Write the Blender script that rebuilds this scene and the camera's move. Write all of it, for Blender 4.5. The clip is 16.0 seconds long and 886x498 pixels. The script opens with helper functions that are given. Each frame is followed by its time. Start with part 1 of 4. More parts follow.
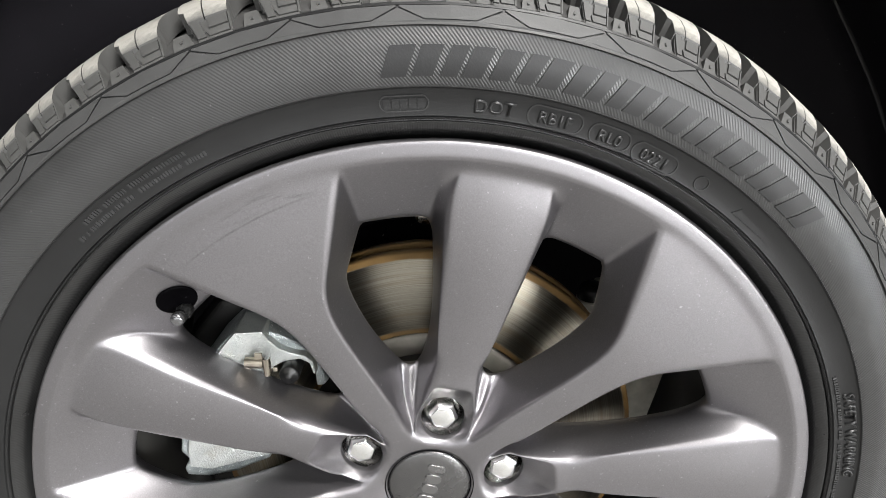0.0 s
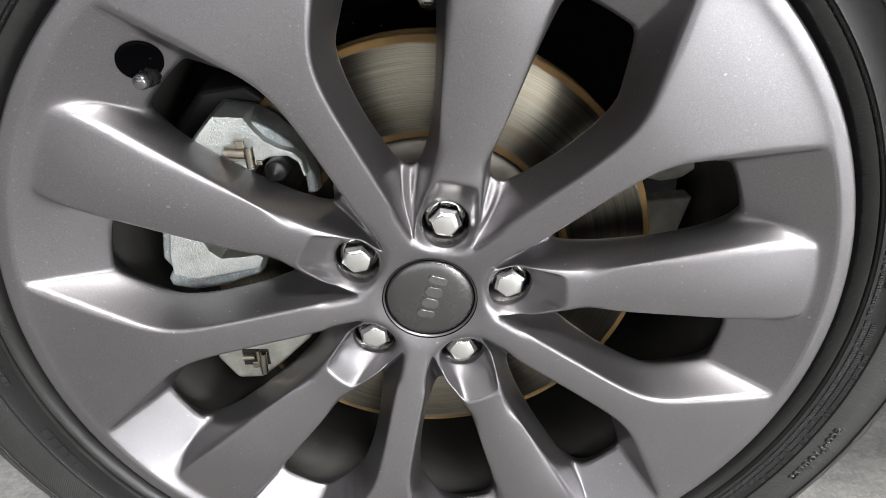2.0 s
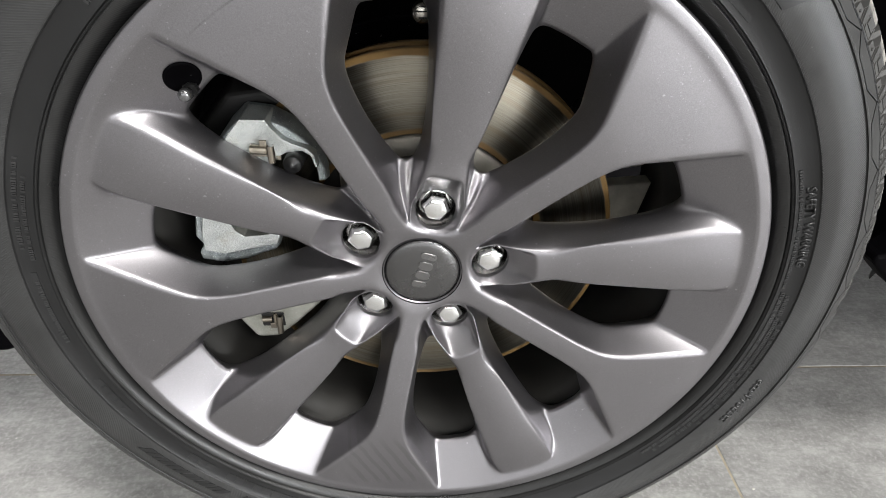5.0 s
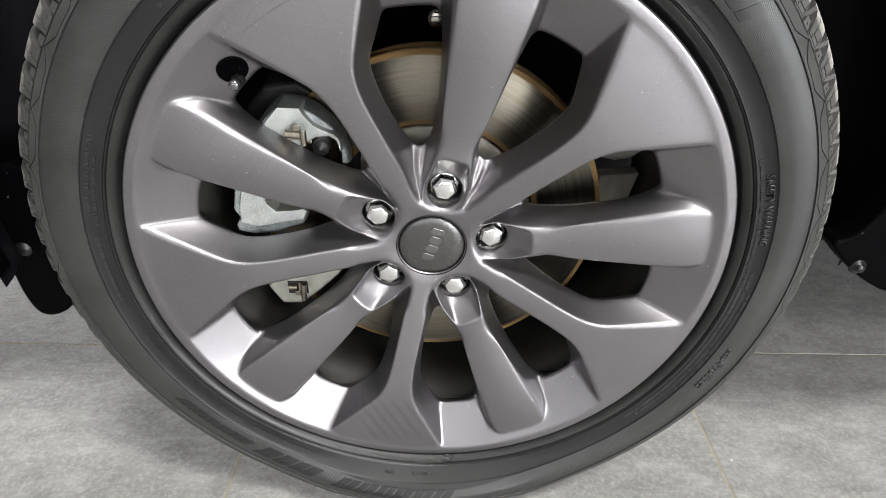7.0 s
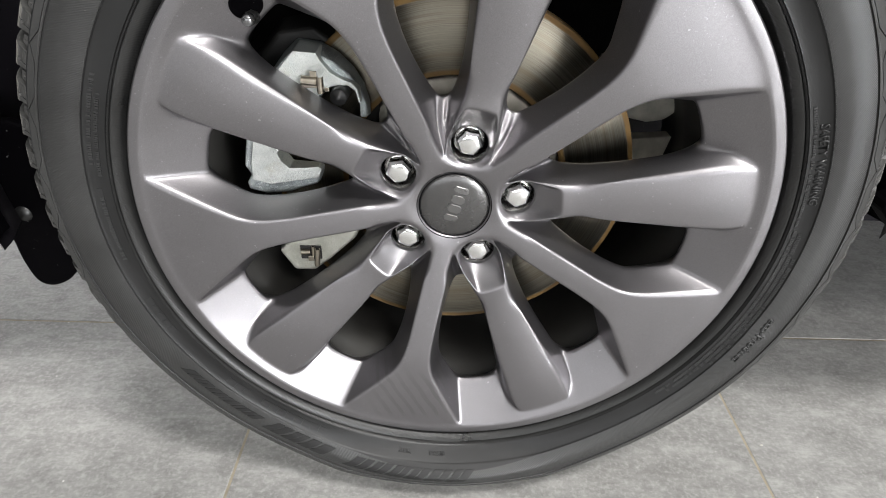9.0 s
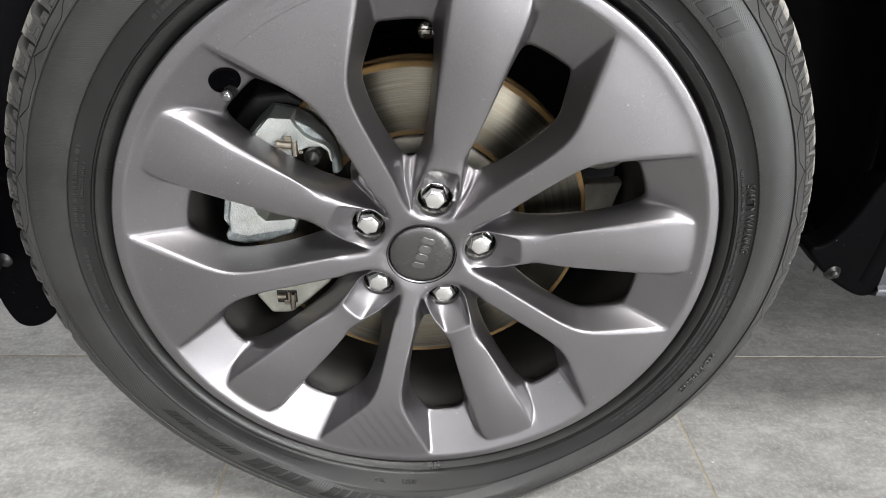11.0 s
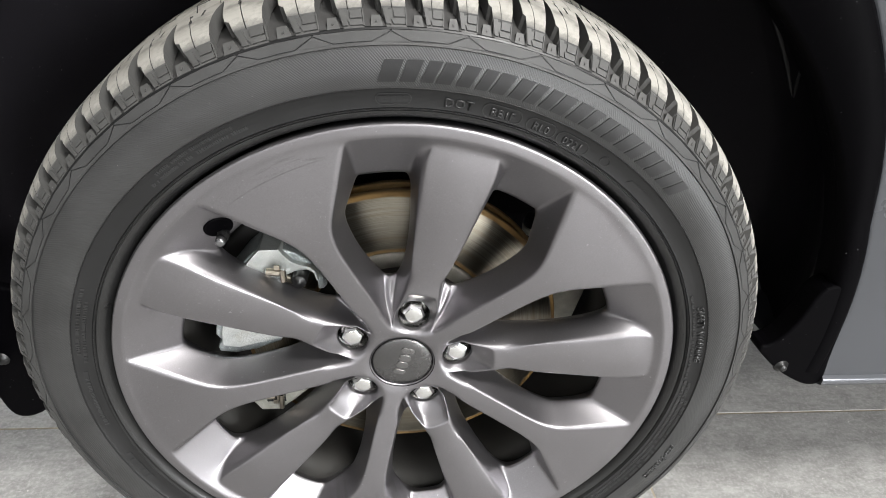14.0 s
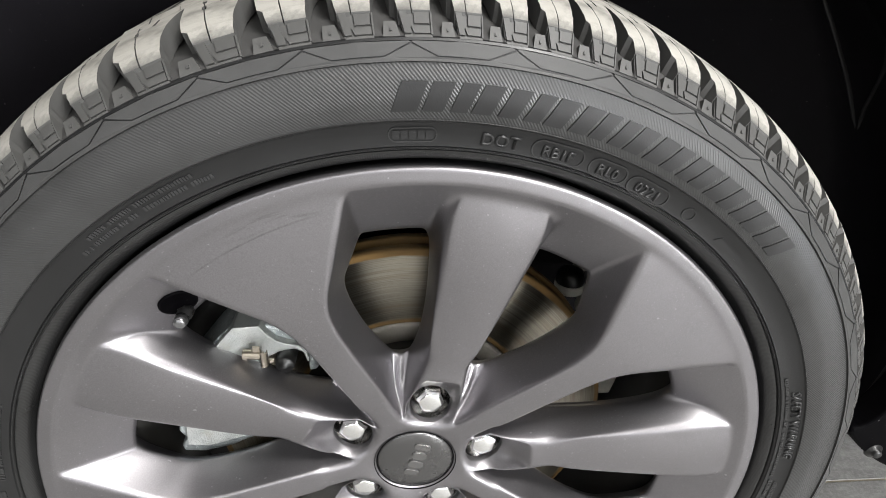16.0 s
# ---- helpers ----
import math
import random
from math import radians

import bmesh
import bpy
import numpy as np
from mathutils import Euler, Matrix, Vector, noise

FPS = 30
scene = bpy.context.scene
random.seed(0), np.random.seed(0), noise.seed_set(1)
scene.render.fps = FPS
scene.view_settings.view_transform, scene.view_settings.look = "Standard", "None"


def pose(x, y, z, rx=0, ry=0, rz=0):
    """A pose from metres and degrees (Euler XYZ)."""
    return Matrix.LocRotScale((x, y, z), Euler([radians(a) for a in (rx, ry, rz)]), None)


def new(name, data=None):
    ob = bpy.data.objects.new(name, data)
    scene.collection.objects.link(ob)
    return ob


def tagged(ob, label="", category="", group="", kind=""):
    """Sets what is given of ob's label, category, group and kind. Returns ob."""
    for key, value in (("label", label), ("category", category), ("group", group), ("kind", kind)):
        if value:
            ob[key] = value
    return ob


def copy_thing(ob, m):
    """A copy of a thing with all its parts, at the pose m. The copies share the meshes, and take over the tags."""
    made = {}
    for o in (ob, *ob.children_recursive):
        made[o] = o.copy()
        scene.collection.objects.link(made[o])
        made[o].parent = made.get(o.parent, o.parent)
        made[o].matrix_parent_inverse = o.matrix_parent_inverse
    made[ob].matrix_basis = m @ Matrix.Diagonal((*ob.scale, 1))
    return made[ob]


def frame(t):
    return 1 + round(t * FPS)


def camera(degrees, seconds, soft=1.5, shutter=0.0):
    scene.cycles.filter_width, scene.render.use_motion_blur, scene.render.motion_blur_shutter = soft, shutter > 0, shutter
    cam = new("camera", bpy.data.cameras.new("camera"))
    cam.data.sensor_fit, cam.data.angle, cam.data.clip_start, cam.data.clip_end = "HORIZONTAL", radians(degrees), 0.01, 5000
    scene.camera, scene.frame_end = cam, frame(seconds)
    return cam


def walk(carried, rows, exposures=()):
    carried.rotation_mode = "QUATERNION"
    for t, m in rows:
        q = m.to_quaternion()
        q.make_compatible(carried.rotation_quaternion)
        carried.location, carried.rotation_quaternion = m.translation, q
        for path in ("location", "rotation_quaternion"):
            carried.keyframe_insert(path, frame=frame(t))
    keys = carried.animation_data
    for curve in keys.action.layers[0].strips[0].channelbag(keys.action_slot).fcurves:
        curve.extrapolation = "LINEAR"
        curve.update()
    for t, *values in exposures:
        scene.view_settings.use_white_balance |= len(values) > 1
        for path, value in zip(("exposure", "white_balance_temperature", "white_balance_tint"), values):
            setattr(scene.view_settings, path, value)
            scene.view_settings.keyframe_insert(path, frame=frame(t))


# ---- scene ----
# The camera and its walk: seconds, place in metres, turn in degrees.
cam = camera(75.51, 16.0, soft=0.95)
ROWS = [
    (0.0, 0.00098, -0.33383, 0.64811, 68.858, 0.659, -2.183),
    (0.5, 0.00724, -0.32660, 0.62411, 66.309, 0.831, -0.487),
    (1.0, 0.01170, -0.32875, 0.61447, 64.423, 0.617, -0.168),
    (1.5, 0.00650, -0.32881, 0.58661, 62.961, 0.315, -0.902),
    (2.0, 0.00522, -0.32825, 0.55748, 60.587, 0.223, -0.802),
    (2.5, 0.00607, -0.32905, 0.52697, 58.450, 0.212, -0.851),
    (3.0, 0.00465, -0.33576, 0.51731, 57.626, 0.004, -1.106),
    (3.5, 0.00462, -0.34687, 0.54627, 56.916, -0.174, -1.313),
    (4.0, 0.00781, -0.35178, 0.57051, 56.392, -0.273, -1.350),
    (6.5, 0.00154, -0.43726, 0.63545, 56.780, -1.182, -0.614),
    (7.0, 0.00336, -0.44550, 0.62216, 56.690, -1.224, -0.131),
    (7.5, 0.00422, -0.45471, 0.61375, 56.664, -1.331, 0.032),
    (8.0, 0.00048, -0.46515, 0.58813, 56.549, -1.383, 0.339),
    (8.5, -0.01248, -0.44776, 0.56901, 56.617, -1.413, 0.539),
    (9.0, -0.01230, -0.43797, 0.57564, 56.696, -1.400, 0.439),
    (9.5, -0.00832, -0.43152, 0.61038, 56.891, -1.645, 0.069),
    (12.0, -0.00598, -0.46456, 0.63857, 57.505, -2.170, -2.845),
    (12.5, 0.00071, -0.46763, 0.66242, 57.572, -2.086, -2.673),
    (13.0, 0.00313, -0.45682, 0.70864, 57.804, -2.255, -2.985),
    (13.5, -0.00356, -0.43517, 0.73136, 58.004, -2.399, -3.247),
    (14.0, -0.00433, -0.42938, 0.73452, 58.040, -2.464, -3.745),
    (14.5, 0.00182, -0.41846, 0.74134, 58.590, -2.407, -3.886),
    (15.0, 0.00988, -0.37592, 0.74368, 58.730, -2.593, -4.487),
    (15.5, -0.00373, -0.34025, 0.74015, 59.720, -2.594, -4.734),
    (16.0, -0.01988, -0.32253, 0.70129, 61.378, -2.331, -4.870),
]
# the camera's own exposure drifts a little on its way
EXPOSURES = [(0.0, 0.64), (1.0, 0.47), (2.0, 0.23), (3.0, 0.17), (4.0, 0.18), (6.5, 0.26), (9.0, 0.24), (12.0, 0.27), (13.0, 0.28), (14.0, 0.51), (15.0, 0.57), (16.0, 0.53)]
walk(cam, [(t, pose(*r)) for t, *r in ROWS], EXPOSURES)
# ==== end of camera ====
HUB = 0.3358          # height of the wheel's middle above the floor
R_TYRE = 0.3560

# ---- world and light ----
world = bpy.data.worlds.new("showroom_air")
scene.world = world
world.use_nodes = True
world.node_tree.nodes["Background"].inputs[0].default_value = (0.9, 0.95, 1.0, 1)
world.node_tree.nodes["Background"].inputs[1].default_value = 0.01
scene.view_settings.exposure = 0.0


def ceiling_lamp(x, y, z, lx, ly, watts):
    data = bpy.data.lights.new("led_panel", "AREA")
    data.shape, data.size, data.size_y, data.energy = "RECTANGLE", lx, ly, watts
    data.color = (1.0, 0.985, 0.96)
    ob = new("led_panel", data)
    ob.matrix_world = pose(x, y, z)
    return ob


# place, length, width and power of each panel: those at +x are mostly raised to brighten the right arms
LAMPS = [(1.15, -1.15, 1.2, 0.6, 104), (-2.6, -3.0, 1.2, 0.6, 8), (-0.6, -3.0, 1.2, 0.6, 9), (1.5, -3.0, 1.2, 0.6, 75), (-1.6, -4.1, 1.2, 0.6, 8), (0.5, -4.1, 1.2, 0.6, 26), (-1.9, 1.6, 1.2, 0.6, 40), (-1.6, -5.2, 1.2, 0.6, 6), (0.6, -5.2, 1.2, 0.6, 14)]
CEIL = 3.2
for x, y, lx, ly, watts in LAMPS:
    ceiling_lamp(x, y, CEIL - 0.06, lx, ly, watts)

# daylight through the wide glazed shop front behind the camera and through a rear window, both out of view; the front's
# +x lamp is raised to brighten the right arms
WIN_X0, WIN_X1, WIN_Z0, WIN_Z1 = -4.6, 4.9, 0.40, 2.35
NWIN_X0, NWIN_X1, NWIN_Z0, NWIN_Z1 = -4.8, -1.3, 0.10, 1.40


def daylight(name, x0, x1, y, z0, z1, turn, watts):
    data = bpy.data.lights.new(name, "AREA")
    data.shape, data.size, data.size_y, data.energy, data.color = "RECTANGLE", x1 - x0, z1 - z0, watts, (0.97, 0.985, 1.0)
    new(name, data).matrix_world = pose((x0 + x1) / 2, y, (z0 + z1) / 2, turn, 0, 0)


daylight("shop_front_daylight", WIN_X0, 2.8, -6.02, WIN_Z0, WIN_Z1, 90, 92)
daylight("shop_front_daylight", 2.8, WIN_X1, -6.02, WIN_Z0, WIN_Z1, 90, 430)
daylight("rear_daylight", NWIN_X0, NWIN_X1, 5.02, NWIN_Z0, NWIN_Z1, -90, 190)


# ---- materials ----
class Mat:
    """A node material and short ways to wire it."""

    def __init__(self, name, color=(0.5, 0.5, 0.5), rough=0.5, metal=0.0, spec=0.5):
        self.m = bpy.data.materials.new(name)
        self.m.use_nodes = True
        self.t = self.m.node_tree
        self.b = self.t.nodes["Principled BSDF"]
        self.set("Base Color", (*color, 1))
        self.set("Roughness", rough)
        self.set("Metallic", metal)
        self.set("Specular IOR Level", spec)

    def set(self, key, v):
        self.b.inputs[key].default_value = v

    def node(self, kind, **kw):
        n = self.t.nodes.new(kind)
        for k, v in kw.items():
            if k in n.inputs:
                n.inputs[k].default_value = v
        return n

    def link(self, a, b):
        self.t.links.new(a, b)

    def coord(self, kind="Object"):
        return self.t.nodes.new("ShaderNodeTexCoord").outputs[kind]

    def noise(self, scale, detail=4.0, rough=0.55, vec=None, stretch=None):
        n = self.node("ShaderNodeTexNoise", Scale=scale, Detail=detail, Roughness=rough)
        v = vec or self.coord()
        if stretch:
            mp = self.node("ShaderNodeMapping")
            mp.inputs["Scale"].default_value = stretch
            self.link(v, mp.inputs["Vector"])
            v = mp.outputs[0]
        self.link(v, n.inputs["Vector"])
        return n.outputs["Fac"]

    def math(self, op, a, b=0.0, c=None):
        n = self.t.nodes.new("ShaderNodeMath")
        n.operation = op
        for i, v in enumerate((a, b, c)):
            if v is None:
                continue
            if isinstance(v, (int, float)):
                n.inputs[i].default_value = v
            else:
                self.link(v, n.inputs[i])
        return n.outputs[0]

    def span(self, fac, lo, hi, a, b, smooth=False):
        n = self.t.nodes.new("ShaderNodeMapRange")
        if smooth:
            n.interpolation_type = "SMOOTHSTEP"
        for k, v in (("From Min", lo), ("From Max", hi), ("To Min", a), ("To Max", b)):
            n.inputs[k].default_value = v
        self.link(fac, n.inputs["Value"])
        return n.outputs[0]

    def mix(self, fac, a, b):
        n = self.t.nodes.new("ShaderNodeMix")
        n.data_type = "RGBA"
        for i, v in ((6, a), (7, b)):
            if isinstance(v, tuple):
                n.inputs[i].default_value = (*v, 1)
            else:
                self.link(v, n.inputs[i])
        if isinstance(fac, (int, float)):
            n.inputs[0].default_value = fac
        else:
            self.link(fac, n.inputs[0])
        return n.outputs[2]

    def to(self, key, out):
        self.link(out, self.b.inputs[key])

    def bump(self, height, strength=0.3, dist=0.001, base=None):
        n = self.node("ShaderNodeBump", Strength=strength, Distance=dist)
        self.link(height, n.inputs["Height"])
        if base is not None:
            self.link(base, n.inputs["Normal"])
        return n.outputs[0]


def mat_rim():
    m = Mat("satin_graphite_paint", rough=0.36, metal=0.95)
    fine, broad = m.noise(2600, 2), m.noise(9, 3)
    tone = m.mix(m.span(broad, 0.3, 0.7, 0, 1), (0.200, 0.192, 0.201), (0.231, 0.222, 0.232))
    # a long thin rubbed scratch along the rim's edge on one arm, with fainter ones beside it
    sep = m.t.nodes.new("ShaderNodeSeparateXYZ")
    m.link(m.coord(), sep.inputs[0])
    x, z = sep.outputs["X"], sep.outputs["Z"]
    r = m.math("SQRT", m.math("ADD", m.math("MULTIPLY", x, x), m.math("MULTIPLY", z, z)))
    ang = m.math("MULTIPLY", m.math("ARCTAN2", z, x), 57.2958)
    off = m.math("ADD", m.math("SUBTRACT", r, 0.2323), m.math("MULTIPLY", m.math("SUBTRACT", ang, 125.0), 0.00021))
    ends = m.math("MULTIPLY", m.span(ang, 103, 107, 0, 1, True), m.span(ang, 121, 126, 1, 0, True))
    wear = m.span(m.noise(70, 4, 0.6), 0.35, 0.60, 0.25, 1)
    line = m.math("MULTIPLY", m.math("MULTIPLY", m.span(m.math("ABSOLUTE", off), 0.0002, 0.0009, 0.55, 0, True), ends), wear)
    pol_co = m.t.nodes.new("ShaderNodeCombineXYZ")
    m.link(r, pol_co.inputs[0])
    m.link(m.math("MULTIPLY", ang, 0.0004), pol_co.inputs[1])
    lines = m.noise(420, 3, 0.6, pol_co.outputs[0])
    area = m.math("MULTIPLY", m.math("MULTIPLY", m.span(r, 0.2350, 0.2385, 0, 1, True), m.span(r, 0.2440, 0.2465, 1, 0, True)), m.math("MULTIPLY", m.span(ang, 103, 106, 0, 1, True), m.span(ang, 112, 120, 1, 0, True)))
    mark = m.math("MAXIMUM", line, m.math("MULTIPLY", area, m.span(lines, 0.50, 0.66, 0, 0.42)))
    tone = m.mix(mark, tone, (0.075, 0.072, 0.075))
    flake = m.noise(1300, 2, 0.7)
    tone = m.mix(m.span(flake, 0.35, 0.7, 0, 0.22), tone, (0.43, 0.42, 0.43))
    tone = m.mix(m.span(m.noise(240, 1), 0.775, 0.80, 0, 0.35), tone, (0.6, 0.6, 0.6))
    # dust that clings to the paint
    tone = m.mix(m.math("MULTIPLY", m.span(m.noise(620, 2), 0.66, 0.76, 0, 0.5), m.span(m.noise(11, 4), 0.42, 0.62, 0.1, 1)), tone, (0.55, 0.55, 0.56))
    # dull smears, as from a wet cloth, on the lowest arm
    spot = m.math("MULTIPLY", m.math("MULTIPLY", m.span(z, -0.238, -0.226, 0, 1, True), m.span(z, -0.190, -0.165, 1, 0, True)), m.math("MULTIPLY", m.span(x, -0.085, -0.06, 0, 1, True), m.span(x, -0.010, 0.004, 1, 0, True)))
    drift = m.math("MULTIPLY", m.math("SUBTRACT", m.noise(28, 2), 0.5), 5.0)
    wave = m.span(m.math("SINE", m.math("ADD", m.math("ADD", m.math("MULTIPLY", x, 520.0), m.math("MULTIPLY", z, 270.0)), drift)), 0.0, 0.7, 0, 1, True)
    smear = m.math("MULTIPLY", spot, wave)
    tone = m.mix(m.math("MULTIPLY", smear, 0.35), tone, (0.10, 0.094, 0.094))
    m.to("Base Color", tone)
    m.to("Roughness", m.math("ADD", m.span(m.noise(14, 3), 0.3, 0.7, 0.35, 0.41), m.math("MULTIPLY", smear, 0.10)))
    m.to("Normal", m.bump(fine, 0.03, 0.0003))
    m.set("Coat Weight", 0.22)
    m.set("Coat Roughness", 0.2)
    return m.m


def mat_rubber(name, hatch=False, color=(0.0255, 0.0255, 0.0253), rough=0.48, spec=0.42):
    m = Mat(name, color, rough, spec=spec)
    co = m.coord()
    dust = m.noise(14, 6, 0.65)
    speck = m.noise(420, 2)
    c = m.mix(m.span(dust, 0.35, 0.75, 0.0, 1.0), color, tuple(1.7 * v for v in color))
    c = m.mix(m.span(speck, 0.74, 0.80, 0, 0.45), c, (0.16, 0.155, 0.15))
    m.to("Base Color", c)
    m.to("Roughness", m.span(dust, 0.3, 0.7, rough - 0.08, rough + 0.1))
    n = m.bump(m.noise(900, 3), 0.12, 0.0005)
    if hatch == "cross":
        sep = m.t.nodes.new("ShaderNodeSeparateXYZ")
        m.link(co, sep.inputs[0])
        wave = m.math("SINE", m.math("MULTIPLY", m.math("ARCTAN2", sep.outputs["Z"], sep.outputs["X"]), 1300.0))
        n = m.bump(wave, 0.12, 0.0004, n)
    elif hatch:
        sep = m.t.nodes.new("ShaderNodeSeparateXYZ")
        m.link(co, sep.inputs[0])
        x, z = sep.outputs["X"], sep.outputs["Z"]
        ang = m.math("ARCTAN2", z, x)
        r = m.math("SQRT", m.math("ADD", m.math("MULTIPLY", x, x), m.math("MULTIPLY", z, z)))
        ph = m.math("ADD", m.math("MULTIPLY", ang, 1000.0), m.math("MULTIPLY", m.math("LOGARITHM", r, math.e), -850.0))
        wave = m.math("SINE", ph)
        band = m.math("MULTIPLY", m.span(r, 0.2858, 0.2864, 0, 1), m.span(r, 0.3130, 0.3138, 1, 0))
        m.to("Base Color", m.mix(band, m.mix(0.8, c, (0.005, 0.005, 0.0053)), c))
        m.to("Specular IOR Level", m.span(band, 0, 1, 0.42, 0.55))
        n = m.bump(m.math("MULTIPLY", wave, band), 0.18, 0.0008, n)
    m.to("Normal", n)
    return m.m


def mat_tread(name, low, high):
    m = Mat(name, rough=0.8, spec=0.3)
    geo = m.t.nodes.new("ShaderNodeObjectInfo").outputs["Random"]
    dust = m.noise(48, 6, 0.62)
    c = m.mix(m.span(dust, 0.28, 0.55, 0.1, 1.0), low, high)
    # dark rubbed scuffs across the blocks
    c = m.mix(m.span(m.noise(260, 4, 0.7, None, (1, 0.25, 1)), 0.60, 0.72, 0, 0.3), c, (0.07, 0.068, 0.064))
    sy = m.t.nodes.new("ShaderNodeSeparateXYZ")
    m.link(m.coord(), sy.inputs[0])
    edge = m.math("ADD", sy.outputs["Y"], m.math("MULTIPLY", m.math("SUBTRACT", m.noise(160, 4, 0.7), 0.5), 0.010))
    c = m.mix(m.span(edge, -0.0320, -0.0270, 1, 0), c, (0.075, 0.073, 0.07))
    c = m.mix(m.span(geo, 0, 1, 0.0, 0.25), c, tuple(0.55 * v for v in high))
    m.to("Base Color", c)
    m.to("Normal", m.bump(m.noise(700, 4), 0.25, 0.0006))
    return m.m


def mat_plastic(name, color, rough, grain=600, spec=0.5):
    m = Mat(name, color, rough, spec=spec)
    d = m.noise(6, 5, 0.6)
    speck = m.noise(300, 1)
    c = m.mix(m.span(d, 0.35, 0.7, 0, 0.5), color, tuple(1.8 * v for v in color))
    c = m.mix(m.span(speck, 0.77, 0.81, 0, 0.5), c, (0.12, 0.12, 0.12))
    m.to("Base Color", c)
    m.to("Roughness", m.span(d, 0.3, 0.7, rough - 0.06, rough + 0.1))
    m.to("Normal", m.bump(m.noise(grain, 2), 0.08, 0.0005))
    return m.m


def mat_disc():
    """Ground cast iron, finely turned, with rust at its rims."""
    m = Mat("ground_brake_iron", rough=0.3, metal=1.0)
    sep = m.t.nodes.new("ShaderNodeSeparateXYZ")
    m.link(m.coord(), sep.inputs[0])
    x, z = sep.outputs["X"], sep.outputs["Z"]
    r = m.math("SQRT", m.math("ADD", m.math("MULTIPLY", x, x), m.math("MULTIPLY", z, z)))
    comb = m.t.nodes.new("ShaderNodeCombineXYZ")
    m.link(r, comb.inputs[0])
    ang = m.math("ARCTAN2", z, x)
    m.link(m.math("MULTIPLY", ang, 0.0012), comb.inputs[1])
    rings = m.noise(1500, 3, 0.6, comb.outputs[0])
    broad = m.noise(160, 3, 0.6, comb.outputs[0])
    patch = m.noise(30, 4)
    steel = m.mix(m.span(rings, 0.35, 0.65, 0, 1), (0.14, 0.127, 0.100), (0.25, 0.232, 0.192))
    steel = m.mix(m.span(broad, 0.48, 0.7, 0, 0.6), steel, (0.16, 0.13, 0.085))
    wob = m.math("MULTIPLY", m.math("SUBTRACT", patch, 0.5), 0.004)
    rr = m.math("ADD", r, wob)
    rust = m.math("MAXIMUM", m.span(rr, 0.1588, 0.1600, 0, 1), m.span(rr, 0.1020, 0.1040, 1, 0))
    m.to("Base Color", m.mix(rust, steel, m.mix(patch, (0.12, 0.065, 0.02), (0.24, 0.15, 0.055))))
    m.to("Metallic", m.span(rust, 0, 1, 1, 0.35))
    m.to("Roughness", m.math("ADD", m.span(rings, 0.3, 0.7, 0.38, 0.50), m.math("MULTIPLY", rust, 0.3)))
    m.to("Normal", m.bump(rings, 0.14, 0.0002))
    m.set("Anisotropic", 0.8)
    m.set("Anisotropic Rotation", 0.25)
    tan = m.t.nodes.new("ShaderNodeTangent")
    tan.direction_type, tan.axis = "RADIAL", "Y"
    m.link(tan.outputs[0], m.b.inputs["Tangent"])
    return m.m


def mat_zinc(name, low, high, brown, speck):
    """Galvanised cast iron: cloudy zinc with sandy relief, bright crystals and brown stains."""
    m = Mat(name, rough=0.38, metal=0.8)
    a = m.noise(60, 6, 0.65)
    c = m.mix(m.span(a, 0.3, 0.7, 0, 1), low, high)
    c = m.mix(m.span(m.noise(24, 5, 0.7), 0.60, 0.76, 0, brown), c, (0.30, 0.25, 0.16))
    c = m.mix(m.span(m.noise(900, 2), 0.62, 0.70, 0, speck), c, (0.85, 0.88, 0.88))
    m.to("Base Color", c)
    m.to("Roughness", m.span(a, 0.3, 0.7, 0.3, 0.5))
    m.to("Normal", m.bump(m.noise(620, 4, 0.7), 0.8, 0.0009))
    return m.m


def mat_tile():
    m = Mat("grey_stone_look_tile", rough=0.4)
    rnd = m.t.nodes.new("ShaderNodeObjectInfo").outputs["Random"]
    obj = m.coord("Object")
    shift = m.t.nodes.new("ShaderNodeCombineXYZ")
    m.link(m.math("MULTIPLY", rnd, 37.0), shift.inputs[2])
    add = m.t.nodes.new("ShaderNodeVectorMath")
    add.operation = "ADD"
    m.link(obj, add.inputs[0])
    m.link(shift.outputs[0], add.inputs[1])
    v = add.outputs[0]
    cloud = m.noise(19, 10, 0.78, v, (1, 1.7, 1))
    grain = m.noise(170, 5, 0.7, v)
    vein = m.noise(5, 8, 0.72, v, (1, 2.2, 1))
    c = m.mix(m.span(cloud, 0.3, 0.7, 0, 1), (0.17, 0.167, 0.161), (0.41, 0.405, 0.393))
    c = m.mix(m.span(vein, 0.52, 0.72, 0, 0.5), c, (0.16, 0.155, 0.148))
    # fine brushed streaks in the glaze
    c = m.mix(m.span(m.noise(110, 7, 0.75, v, (0.4, 1.6, 1)), 0.46, 0.66, 0, 0.45), c, (0.17, 0.167, 0.16))
    c = m.mix(m.span(grain, 0.47, 0.7, 0, 0.6), c, (0.46, 0.455, 0.44))
    c = m.mix(m.span(m.noise(260, 1, 0.5, v), 0.78, 0.81, 0, 0.6), c, (0.5, 0.49, 0.47))
    vo = m.node("ShaderNodeTexVoronoi", Scale=26.0)
    m.link(v, vo.inputs["Vector"])
    big = m.math("LESS_THAN", vo.outputs["Distance"], m.span(vo.outputs["Color"], 0.45, 1.0, 0.0, 0.055))
    c = m.mix(m.math("MULTIPLY", big, 0.8), c, (0.72, 0.71, 0.68))
    m.to("Base Color", c)
    m.to("Roughness", m.span(cloud, 0.3, 0.7, 0.38, 0.55))
    m.to("Normal", m.bump(m.noise(70, 10, 0.75, v), 0.6, 0.0018))
    return m.m


